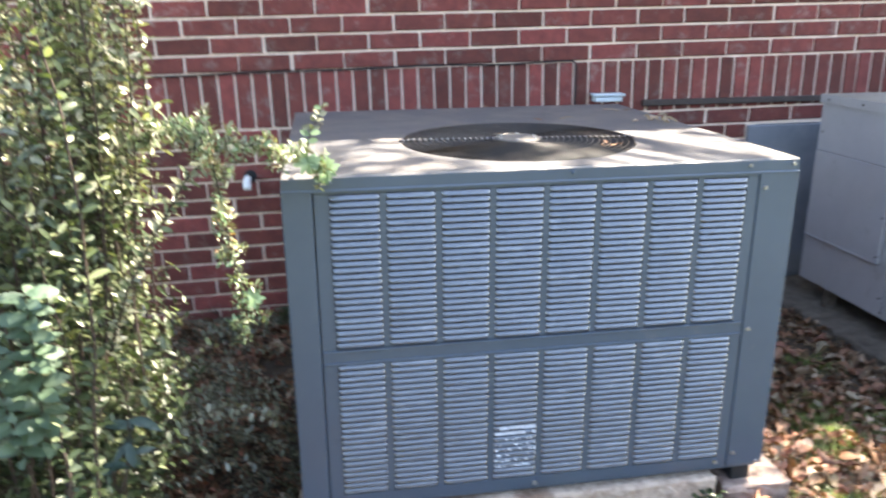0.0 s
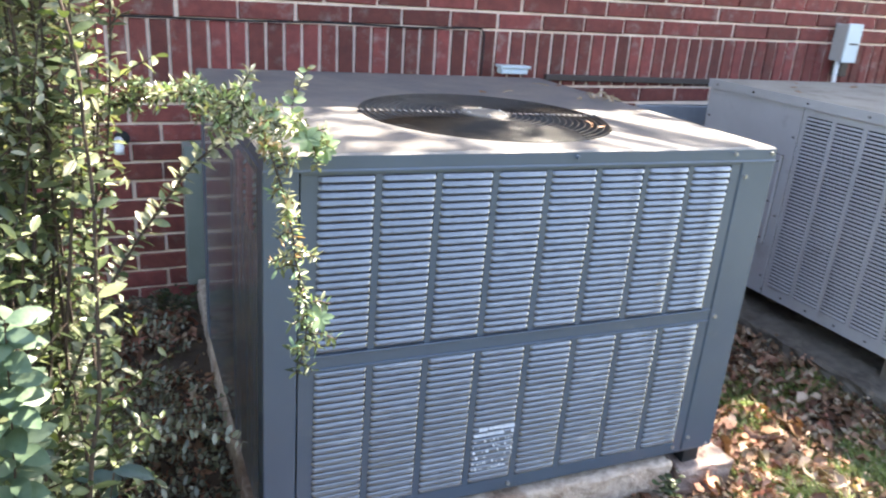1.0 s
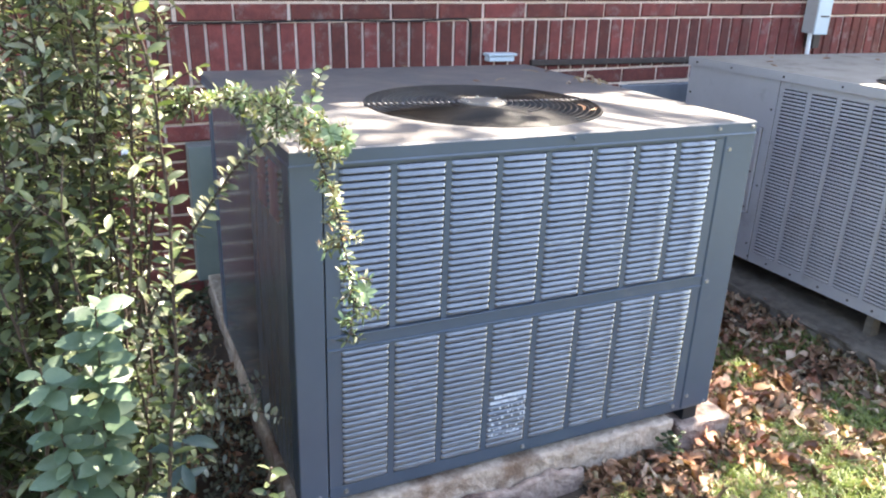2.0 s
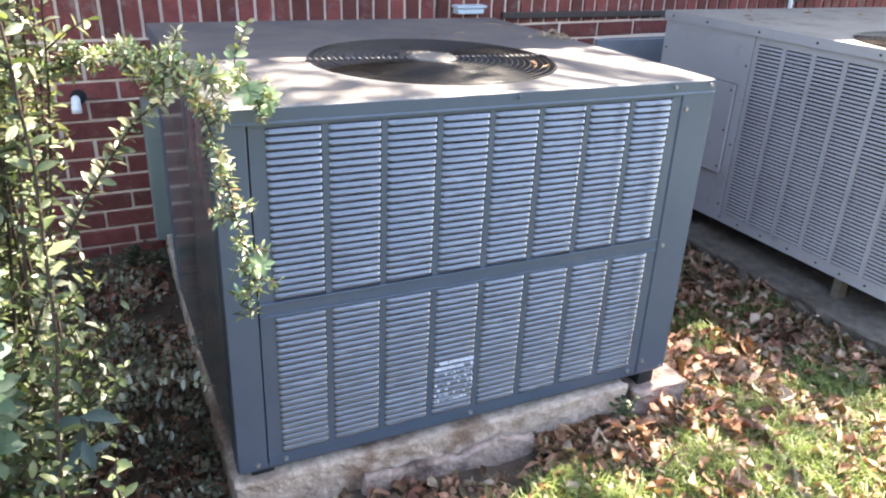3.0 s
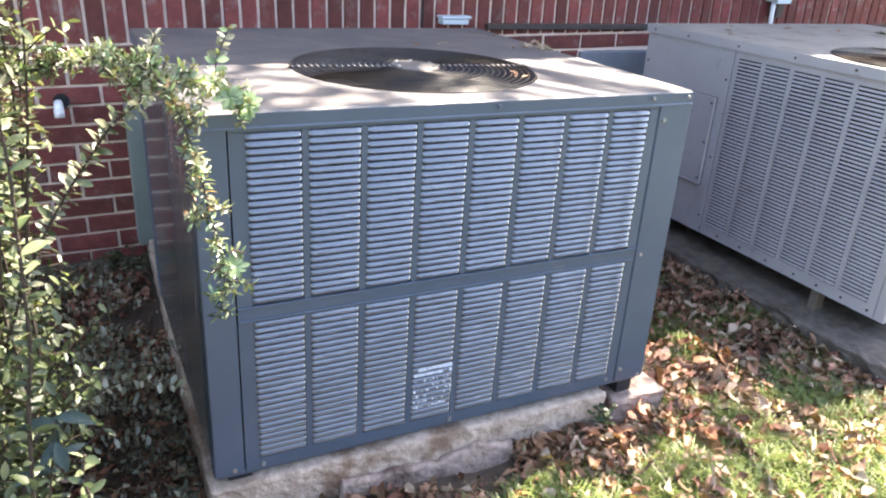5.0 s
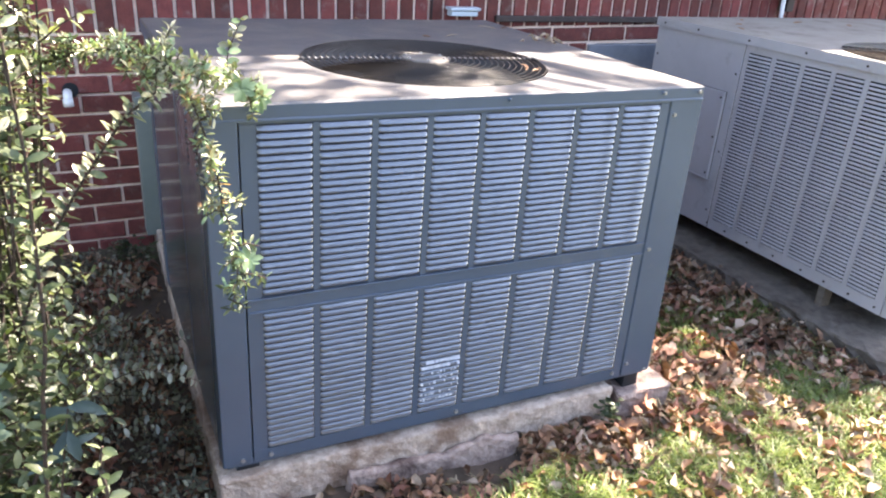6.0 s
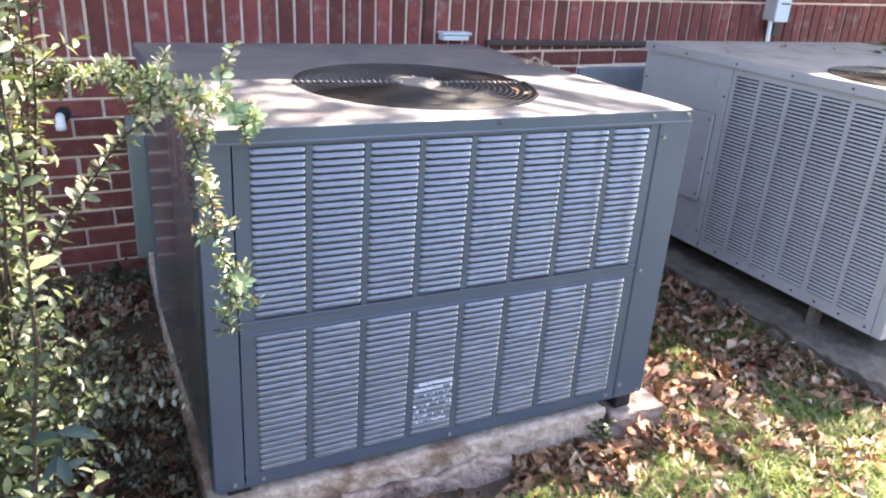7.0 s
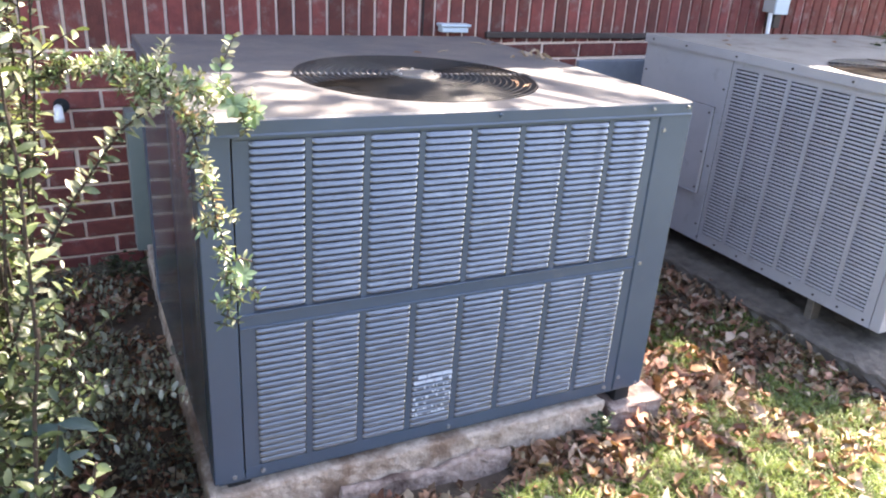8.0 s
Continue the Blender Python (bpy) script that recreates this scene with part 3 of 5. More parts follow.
# ---- the pale grey condenser ----
def make_condenser():
    unit = thing("condenser_unit", "pale grey condenser with louvered side on a dark concrete slab", "air conditioner")
    X0, X1, Y0, Y1, Z0, Z1 = 2.12, 3.5, -0.045, 1.297, 0.128, 0.91
    # the shaded inside of the condenser, made as near-black block and sheets
    bm = bmesh.new()
    box(bm, X0 + 0.02, X1 - 0.008, Y0 + 0.02, Y1 - 0.008, Z0 + 0.005, Z1 - 0.14)
    part("inner_dark_block", bm, M_DARK, unit, "near-black block standing in for the shaded inside behind the louvers")
    for q in ((X0 + 0.02, X1 - 0.008, Y0 + 0.02, Y0 + 0.024), (X0 + 0.02, X1 - 0.008, Y1 - 0.012, Y1 - 0.008), (X0 + 0.02, X0 + 0.024, Y0 + 0.024, Y1 - 0.012),
              (X1 - 0.012, X1 - 0.008, Y0 + 0.024, Y1 - 0.012)):
        bm = bmesh.new()
        box(bm, *q, Z1 - 0.139, Z1 - 0.006)
        part("inner_dark_sheet", bm, M_DARK, unit)
    bm = bmesh.new()
    box(bm, X0, X0 + 0.004, 0.8, Y1, Z0, Z1 - 0.03, 0.0015, 1)
    blank = part("side_panel", bm, M_GREY, unit, "plain pale grey side panel")
    # dark sheet that draws the shade in the gap round the door
    bm = bmesh.new()
    box(bm, X0 - 0.003, X0 - 0.0005, 0.8395, Y1 - 0.008, 0.3265, 0.6855)
    part("door_gap", bm, M_RUST, blank, "dark sheet standing in for the shaded gap round the access door")
    bm = bmesh.new()
    box(bm, X0 - 0.009, X0 - 0.001, 0.841, Y1 - 0.01, 0.328, 0.684, 0.0025)
    part("access_door", bm, M_GREY, blank, "raised access door")
    for q in ((0.8405, 0.8445, 0.326, 0.686), (0.8445, Y1 - 0.012, 0.326, 0.33)):
        bm = bmesh.new()
        box(bm, X0 - 0.016, X0 - 0.0085, *q, 0.001, 1)
        part("door_flange", bm, M_GREY, blank)
    for y, z in ((0.858, 0.35), (0.858, 0.66), (0.858, 0.5)):
        screw(blank, (X0 - 0.009, y, z), (-1, 0, 0), M_RUST, 0.004)
    for y, z in ((0.817, 0.76), (0.817, 0.45), (0.817, 0.2), (1.275, 0.76)):
        screw(blank, (X0, y, z), (-1, 0, 0), M_RUST, 0.004)
    # louvred side
    ncol, step, width, first = 6, 0.1282, 0.109, 0.777
    zlo, zhi = 0.172, 0.848
    bm = bmesh.new()
    for a, b in ((Z0, zlo), (zhi, Z1 - 0.03)):
        box(bm, X0 + 0.002, X0 + 0.005, Y0 + 0.04, 0.797, a, b)
    ys = [0.797] + [v for k in range(ncol) for v in (first - k * step, first - k * step - width)] + [Y0 + 0.04]
    for k in range(0, len(ys), 2):
        box(bm, X0 + 0.002, X0 + 0.005, ys[k + 1], ys[k], zlo, zhi)
    panel = part("louver_panel", bm, M_GREY, unit, "pale grey panel with columns of narrow louvers")
    me = louver_mesh("louver", width, 0.0076, 0.0045, M_GREY, 0.005)
    spots = [(X0 + 0.0025, first - k * step, zhi - 0.0125 - 0.01372 * i) for k in range(ncol)[::-1] for i in range(49)]
    add_louvers(me, panel, spots, -90, 300, "narrow louvers")
    for x0, x1, y0, y1 in ((X0, X0 + 0.05, Y0, Y0 + 0.038), (X1 - 0.05, X1, Y0, Y0 + 0.038), (X1 - 0.05, X1, Y1 - 0.04, Y1), (X0 + 0.006, X0 + 0.05, Y1 - 0.04, Y1 - 0.001)):
        bm = bmesh.new()
        box(bm, x0, x1, y0, y1, Z0, Z1 - 0.03, 0.003)
        part("corner_post", bm, M_GREY, unit)
    for args in (((X0 + 0.052, X1 - 0.052, Y0 + 0.003, Y0 + 0.007), "front_panel"), ((X0 + 0.052, X1 - 0.052, Y1 - 0.007, Y1 - 0.003), "back_panel"),
                 ((X1 - 0.007, X1 - 0.003, Y0 + 0.04, Y1 - 0.042), "side_panel")):
        bm = bmesh.new()
        box(bm, *args[0], Z0, Z1 - 0.03)
        part(args[1], bm, M_GREY, unit)
    # lid with its opening
    bm = bmesh.new()
    cx, cy, r, seg = 2.46, 0.27, 0.3, 64
    x0, x1, y0, y1 = X0 - 0.008, X1 + 0.008, Y0 - 0.008, Y1 + 0.008
    ring, edge = [], []
    for k in range(seg):
        c, s = math.cos(6.28319 * k / seg), math.sin(6.28319 * k / seg)
        ring.append((cx + r * c, cy + r * s))
        f = min((x1 - cx) / c if c > 1e-6 else 9, (x0 - cx) / c if c < -1e-6 else 9, (y1 - cy) / s if s > 1e-6 else 9, (y0 - cy) / s if s < -1e-6 else 9)
        edge.append((cx + f * c, cy + f * s))
    for c in ((x0, y0), (x1, y0), (x1, y1), (x0, y1)):
        k = min(range(seg), key=lambda i: (edge[i][0] - c[0]) ** 2 + (edge[i][1] - c[1]) ** 2)
        edge[k] = c
    rows = [[bm.verts.new((*p, Z1 - 0.05)) for p in ring], [bm.verts.new((*p, Z1 + 0.003)) for p in ring],
            [bm.verts.new((cx + (p[0] - cx) * 1.02, cy + (p[1] - cy) * 1.02, Z1)) for p in ring],
            [bm.verts.new((*p, Z1)) for p in edge], [bm.verts.new((*p, Z1 - 0.035)) for p in edge]]
    for a, b in zip(rows, rows[1:]):
        for k in range(seg):
            bm.faces.new((a[k], a[(k + 1) % seg], b[(k + 1) % seg], b[k]))
    lid = part("lid", bm, M_GREYTOP, unit, "dusty pale grey lid")
    lid.data.materials.append(M_GREY)
    for f in lid.data.polygons:
        if abs(f.normal.z) < 0.5 and (f.center.x < X0 or f.center.x > X1 or f.center.y < Y0 or f.center.y > Y1):
            f.material_index = 1
    for y in (0.05, 0.28, 0.52, 0.78, 1.05, 1.25):
        screw(lid, (X0 - 0.008, y, Z1 - 0.018), (-1, 0, 0), M_RUST, 0.004)
    for y in (0.02, 0.12, 0.22, 0.32, 0.45, 0.58, 0.7, 0.8):
        screw(panel, (X0 + 0.002, y, 0.148), (-1, 0, 0), M_RUST, 0.004)
    guard = None
    for k in range(15):
        rr = 0.05 + k * 0.0182
        bm = bmesh.new()
        n = 64
        rings = []
        zz = Z1 + 0.008 - 0.004 * (k / 14) ** 2
        for i in range(n):
            a = 6.28319 * i / n
            c, d = Vector((cx + rr * math.cos(a), cy + rr * math.sin(a), zz)), Vector((math.cos(a), math.sin(a), 0))
            rings.append([bm.verts.new(c + 0.0026 * (math.cos(q) * d + math.sin(q) * Vector((0, 0, 1)))) for q in (0, 1.571, 3.1416, 4.712)])
        for i in range(n):
            for q in range(4):
                bm.faces.new((rings[i][q], rings[i][(q + 1) % 4], rings[(i + 1) % n][(q + 1) % 4], rings[(i + 1) % n][q]))
        if guard is None:
            guard = part("fan_guard", bm, M_WIRE, unit, "round dark wire fan guard", True)
        else:
            part("wire_ring", bm, M_WIRE, guard, "", True)
    for k in range(6):
        a = k * 1.0472 + 0.2
        bm = bmesh.new()
        c, d = Vector((cx, cy, Z1)), Vector((math.cos(a), math.sin(a), 0))
        tube(bm, [c + d * 0.02 + Vector((0, 0, 0.012)), c + d * 0.15 + Vector((0, 0, 0.011)), c + d * 0.306 + Vector((0, 0, 0.006))], 0.003, 0.003, 5)
        part("wire_spoke", bm, M_WIRE, guard)
    bm = bmesh.new()
    cyl(bm, (cx, cy, Z1 - 0.13), (cx, cy, Z1 - 0.02), 0.07, 0.06, 20)
    part("fan_motor", bm, M_DARK, unit)
    for x, y in ((2.13, 0.2), (2.13, 1.1), (3.4, 0.2), (3.4, 1.1)):
        bm = bmesh.new()
        box(bm, x, x + 0.045, y + 0.01, y + 0.04, 0.046, Z0 + 0.004, 0.003)
        part("foot", bm, M_CONCRETE2, unit)


make_condenser()


# ---- things on the wall ----
def make_wall_box():
    ob = thing("junction_box", "pale blue-grey electrical box on the brick wall", "electrical box")
    bm = bmesh.new()
    box(bm, 3.065, 3.15, WALL_Y - 0.075, WALL_Y - 0.002, 0.99, 1.165, 0.004)
    part("box_body", bm, M_GREY, ob)
    bm = bmesh.new()
    box(bm, 3.06, 3.156, WALL_Y - 0.088, WALL_Y - 0.077, 0.985, 1.17, 0.003)
    lid = part("box_cover", bm, M_BOXBLUE, ob, "pale blue hinged cover")
    bm = bmesh.new()
    box(bm, 3.085, 3.145, WALL_Y - 0.09, WALL_Y - 0.088, 1.07, 1.078)
    part("label_strip", bm, M_RUST, lid, "dark strip on the cover")
    bm = bmesh.new()
    tube(bm, [(3.078, WALL_Y - 0.05, 0.99), (3.082, WALL_Y - 0.05, 0.9), (3.085, WALL_Y - 0.05, 0.5)], 0.011, 0.011, 10)
    part("conduit", bm, M_WHITE, ob, "white conduit", True)
    bm = bmesh.new()
    box(bm, 3.1, 3.148, WALL_Y - 0.06, WALL_Y - 0.002, 0.915, 0.983, 0.004)
    part("knockout_box", bm, M_RUST, ob, "dark fitting under the box")


make_wall_box()


def make_small_box():
    ob = thing("outlet_box", "small pale blue-white outlet box on the brick wall", "outlet box")
    bm = bmesh.new()
    box(bm, 1.222, 1.342, WALL_Y - 0.05, WALL_Y - 0.002, 0.876, 0.897, 0.004)
    part("box_body", bm, M_BOXBLUE, ob)
    bm = bmesh.new()
    box(bm, 1.214, 1.352, WALL_Y - 0.056, WALL_Y - 0.002, 0.899, 0.91, 0.003)
    part("box_hood", bm, M_BOXBLUE, ob)


make_small_box()


def make_pipe_cap():
    ob = thing("pipe_stub", "short white plastic pipe stub through the brick wall", "pipe")
    bm = bmesh.new()
    tube(bm, [(-0.218, WALL_Y + 0.01, 0.604), (-0.218, WALL_Y - 0.03, 0.604), (-0.218, WALL_Y - 0.048, 0.598), (-0.218, WALL_Y - 0.052, 0.578)], 0.0145, 0.015, 12)
    part("elbow", bm, M_WHITE, ob, "", True)
    bm = bmesh.new()
    tube(bm, [(-0.218, WALL_Y - 0.052, 0.592), (-0.218, WALL_Y - 0.052, 0.568)], 0.0165, 0.0165, 12)
    part("collar", bm, M_WHITE, ob, "", True)
    # flat dark disc in place of the hole's shadow
    bm = bmesh.new()
    cyl(bm, (-0.207, WALL_Y - 0.0035, 0.612), (-0.207, WALL_Y + 0.012, 0.612), 0.026, 0.026, 20)
    part("hole_shade_disc", bm, M_DARK, ob, "dark disc painted for the shadowed hole round the pipe")


make_pipe_cap()


def make_wall_panel():
    bm = bmesh.new()
    box(bm, 1.955, 2.9, WALL_Y - 0.01, WALL_Y + 0.05, -0.1, 0.752, 0.004)
    solid("access_hatch", bm, M_BLUEMETAL, "dull blue sheet metal hatch under the brick lintel", "hatch")
    bm = bmesh.new()
    box(bm, 1.45, 6.0, WALL_Y - 0.014, WALL_Y + 0.008, 0.85, 0.876, 0.003)
    solid("steel_lintel", bm, M_RUST, "dark rusty steel lintel under the soldier bricks", "lintel")


make_wall_panel()


def make_cable():
    bm = bmesh.new()
    y = WALL_Y - 0.005
    tube(bm, smooth_path([(-1.4, y, 1.005), (-0.5, y, 1.012), (-0.15, y, 1.022), (0.2, y, 1.026), (0.55, y, 1.036), (0.85, y, 1.034), (1.1, y, 1.045), (1.145, y, 1.03), (1.152, y, 0.98), (1.15, y - 0.004, 0.85), (1.15, y - 0.02, 0.6)], 4), 0.0035, 0.0035, 7)
    solid("black_cable", bm, M_DARK, "thin black cable along the soldier course", "cable", smooth=True)


make_cable()


# ---- plants ----
def leaf_shape(length, width, fold=0.25, curl=0.2):
    """Points and faces of one leaf along +x, its upper side towards +z."""
    pts, faces = [], []
    for u, w in ((0.0, 0.08), (0.26, 0.76), (0.54, 1.0), (0.8, 0.72), (1.0, 0.08)):
        z = -curl * length * u * u
        for s in (-1, 0, 1):
            pts.append((u * length, s * w * width / 2, z + abs(s) * fold * w * width / 2))
    for r in range(4):
        for c in range(2):
            a = r * 3 + c
            faces.append((a, a + 1, a + 4, a + 3))
    return pts, faces


def leaf_pose(p, way, up, rnd, tilt=0.5):
    """A pose for a leaf at p that points along way, its face towards up."""
    x = Vector(way).normalized()
    z = Vector(up) + Vector((rnd.gauss(0, tilt), rnd.gauss(0, tilt), rnd.gauss(0, tilt * 0.5)))
    y = z.cross(x)
    if y.length < 1e-4:
        y = Vector((0, 1, 0))
    y.normalize()
    z = x.cross(y)
    return Matrix(((x.x, y.x, z.x, p[0]), (x.y, y.y, z.y, p[1]), (x.z, y.z, z.z, p[2]), (0, 0, 0, 1)))


class Leaves:
    """Collects many small leaves into one mesh."""

    def __init__(self):
        self.verts, self.faces = [], []

    def add(self, m, length, width, fold=0.25, curl=0.2):
        pts, faces = leaf_shape(length, width, fold, curl)
        o = len(self.verts)
        self.verts += [tuple(m @ Vector(p)) for p in pts]
        self.faces += [tuple(o + i for i in f) for f in faces]

    def mesh(self, name, mat):
        return raw_mesh(name, self.verts, self.faces, mat, True)


def spots_along(path, gap):
    """Points and directions at even distances along a path."""
    out, left = [], gap
    for a, b in zip(path, path[1:]):
        d = (b - a).length
        while left < d:
            out.append((a + (b - a) * (left / d), (b - a).normalized()))
            left += gap
        left -= d
    return out


def dress(path, gap, length, rnd, put, per=2, spread=0.8, up=(0.25, 0.0, 1.0), shoots=0.0, shoot_len=0.05, wood=None):
    """Leaves, and now and then a short leafy shoot, along a path."""
    angle = rnd.uniform(0, 6.28)
    for p, d in spots_along(path, gap):
        q = d.to_track_quat("Z", "Y")
        for k in range(per):
            angle += 2.4
            side = q @ Vector((math.cos(angle), math.sin(angle), 0))
            way = d * (1 - spread) + side * spread + Vector((0, 0, 0.12))
            put(leaf_pose(p, way, up, rnd), length * rnd.uniform(0.65, 1.2))
        if shoots and rnd.random() < shoots:
            side = q @ Vector((math.cos(angle), math.sin(angle), 0))
            end = p + (side * 0.8 + d * 0.4 + Vector((0, 0, 0.25))).normalized() * shoot_len * rnd.uniform(0.5, 1.4)
            if wood is not None:
                tube(wood, [p, (p + end) / 2 + Vector((0, 0, 0.004)), end], 0.0013, 0.0008, 4)
            dress([p, (p + end) / 2 + Vector((0, 0, 0.004)), end], gap, length * 0.9, rnd, put, per, spread, up)


ARCH = [(-0.33, -0.1, 0.97), (-0.268, -0.12, 1.012), (-0.224, -0.16, 1.024), (-0.173, -0.22, 1.05), (-0.128, -0.28, 1.062), (-0.097, -0.34, 1.062), (-0.078, -0.39, 1.05),
        (-0.066, -0.42, 1.024), (-0.058, -0.44, 0.993), (-0.05, -0.46, 0.953), (-0.046, -0.47, 0.909), (-0.034, -0.47, 0.861), (-0.036, -0.48, 0.809), (-0.046, -0.48, 0.775)]
OVER = [(-0.11, -0.31, 1.05), (-0.045, -0.2, 1.02), (0.009, -0.1, 0.99), (0.053, -0.05, 0.966), (0.089, -0.03, 0.938)]
SPRIG = [(0.035, -0.06, 0.975), (0.059, 0.05, 0.968), (0.068, 0.075, 0.998), (0.081, 0.085, 1.02), (0.096, 0.09, 1.05)]
BRANCH = [(-0.3, -0.24, 0.66), (-0.254, -0.25, 0.777), (-0.21, -0.25, 0.856), (-0.168, -0.26, 0.921), (-0.133, -0.28, 0.974), (-0.108, -0.3, 1.0), (-0.085, -0.33, 1.026)]
STEM = [(-0.33, -0.4, 0.0), (-0.3, -0.43, 0.35), (-0.271, -0.45, 0.655), (-0.256, -0.45, 0.75), (-0.251, -0.45, 0.836), (-0.248, -0.45, 0.905), (-0.245, -0.45, 0.983),
        (-0.248, -0.45, 1.05), (-0.25, -0.45, 1.12), (-0.27, -0.44, 1.22)]
LOW_SPRIG = [(-0.24, -0.74, 0.42), (-0.215, -0.75, 0.66), (-0.205, -0.75, 0.73), (-0.205, -0.75, 0.765), (-0.207, -0.75, 0.79), (-0.203, -0.75, 0.81)]


TEAL_LOW = [(-0.29, -0.34, 0.36), (-0.27, -0.35, 0.48), (-0.25, -0.36, 0.595)]
SPRAYS = (((-0.3, 0.16, 0.3), (-0.2, 0.2, 0.335), (-0.11, 0.2, 0.332), (-0.03, 0.2, 0.352)), ((-0.32, 0.2, 0.2), (-0.215, 0.2, 0.24), (-0.13, 0.2, 0.228), (-0.045, 0.2, 0.17)),
          ((-0.3, 0.3, 0.22), (-0.16, 0.3, 0.36), (-0.08, 0.3, 0.31)), ((-0.3, 0.1, 0.15), (-0.2, 0.12, 0.2), (-0.1, 0.12, 0.19)))


def make_shrub():
    rnd = random.Random(11)
    shrub = thing("garden_shrub", "loose green shrub with small oval leaves and arching twigs", "shrub")
    lengths = (0.013, 0.018, 0.025, 0.033, 0.043)
    old = [raw_mesh("leaf", *leaf_shape(s, s * 0.42, 0.3, 0.15), M_LEAF, True) for s in lengths]
    young = [raw_mesh("leaf", *leaf_shape(s, s * 0.45, 0.3, 0.1), M_LEAF2, True) for s in lengths]
    count = [0]
    tip = [raw_mesh("leaf", *leaf_shape(s, s * 0.36, 0.3, 0.1), M_TIP, True) for s in lengths]
    blond = [raw_mesh("leaf", *leaf_shape(s, s * 0.45, 0.3, 0.1), M_SUN_PALE, True) for s in lengths]
    mint = [raw_mesh("leaf", *leaf_shape(s, s * 0.42, 0.3, 0.1), M_MINT, True) for s in lengths]
    body_old, body_new, body_tip, body_mint, body_blond, wood = Leaves(), Leaves(), Leaves(), Leaves(), Leaves(), bmesh.new()
    kinds_of = {"old": (body_old, old), "new": (body_new, young), "tip": (body_tip, tip), "blond": (body_blond, blond), "mint": (body_mint, mint)}

    def twig(name, pts, r0, r1, gap, length, label, kinds, more_joined=0.0, slim=0.42, **more):
        bm = bmesh.new()
        path = smooth_path(pts, 5)
        tube(bm, path, r0, r1, 6)
        spots = []
        dress(path, gap, length, rnd, lambda m, s: spots.append((m, s)), wood=bm, **more)
        ob = part(name, bm, M_BARK, shrub, label, True)
        for m, s in spots:
            if count[0] >= 300 or rnd.random() < more_joined:
                kinds_of[rnd.choice(kinds)][0].add(m, s, s * slim, 0.3, 0.15)
                continue
            k = min(range(5), key=lambda i: abs(lengths[i] - s))
            leaf = new("leaf", kinds_of[rnd.choice(kinds)][1][k])
            leaf.parent = ob
            leaf.matrix_basis = m
            count[0] += 1

    BRANCHY = ("blond", "blond", "blond", "new", "old")
    twig("leafy_branch", BRANCH, 0.0026, 0.0013, 0.0105, 0.021, "dark twig with pale paired leaves", BRANCHY, per=3, up=(0.3, -0.5, 1.0))
    twig("main_stem", STEM, 0.003, 0.0016, 0.014, 0.026, "dark upright stem", ("old", "old", "new"), per=2, up=(0.3, -0.4, 1.0))
    twig("low_twig", LOW_SPRIG, 0.003, 0.0012, 0.013, 0.019, "green low twig tip", ("old", "new", "old"), per=2, up=(0.3, -0.6, 1.0))
    twig("upright_twig", SPRIG, 0.0015, 0.0008, 0.018, 0.02, "upright twig tip with pale leaves", ("new", "blond", "mint"), per=1)
    twig("arching_twig", OVER, 0.002, 0.0012, 0.0068, 0.0175, "leafy twig over the lid", ("blond", "blond", "mint", "mint", "blond", "new"), 0.4, 0.4, per=3, shoots=0.4, shoot_len=0.035)
    twig("hanging_twig", ARCH[10:], 0.0012, 0.0008, 0.006, 0.0145, "soft grey-green tip of the hanging twig", ("mint", "old", "old", "new"), 0.7, 0.3, per=3, shoots=0.5, shoot_len=0.028)
    twig("hanging_twig", ARCH[6:11], 0.002, 0.001, 0.0046, 0.0132, "hanging twig with pale and reddish leaves", ("new", "blond", "blond", "blond", "mint", "new", "tip"), 0.7, 0.32, per=4, shoots=0.5, shoot_len=0.024)
    twig("arching_twig", ARCH[:7], 0.0035, 0.002, 0.0055, 0.0145, "arching leafy twig", ("new", "mint", "old", "old", "blond", "new", "blond", "mint"), 0.7, 0.28, per=4, shoots=0.6, shoot_len=0.04)
    for c, n, size in (((0.092, -0.035, 0.938), 12, 0.032), ((0.06, -0.06, 0.958), 9, 0.028), ((-0.02, -0.475, 0.84), 8, 0.018)):
        for k in range(n):
            a = 2.4 * k
            m = leaf_pose(c, (math.cos(a), 0.45 * math.sin(a) - 0.25, 0.8 * math.sin(a) + 0.1), (-0.3, -1, 0.7), rnd, 0.25)
            body_mint.add(m, size * rnd.uniform(0.8, 1.1), size * 0.45, 0.2, 0.15)
    for k, (p, d) in enumerate(spots_along(smooth_path(SPRIG[1:], 5), 0.016)):
        for side in (-1, 1):
            size = rnd.uniform(0.014, 0.025)
            m = leaf_pose(p + Vector((0, 0, rnd.uniform(-0.004, 0.004))), (side * rnd.uniform(0.5, 1.0), rnd.uniform(-0.6, 0.3), rnd.uniform(0.1, 0.8)), (-0.3, -1, 0.6), rnd, 0.45)
            (body_mint if rnd.random() < 0.6 else body_blond).add(m, size, size * 0.62, 0.2, 0.15)
    # the body of the shrub

    def put(m, s):
        # younger, paler leaves high up; their share also paints in the sunlit top
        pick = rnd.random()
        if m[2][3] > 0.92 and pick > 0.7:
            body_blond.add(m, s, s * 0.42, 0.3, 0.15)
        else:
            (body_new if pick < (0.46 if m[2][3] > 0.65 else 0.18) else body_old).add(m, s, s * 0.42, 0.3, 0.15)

    for k in range(115):
        y = rnd.uniform(-0.32, 0.5)
        edge = -0.265 - 0.22 * max(0.0, y + 0.1) - (0.05 if y < -0.3 else 0)
        x = edge - abs(rnd.gauss(0.0, 0.3))
        if x < -0.78:
            continue
        top = rnd.uniform(0.55, 1.0) if k % 3 else rnd.uniform(1.0, 1.5)
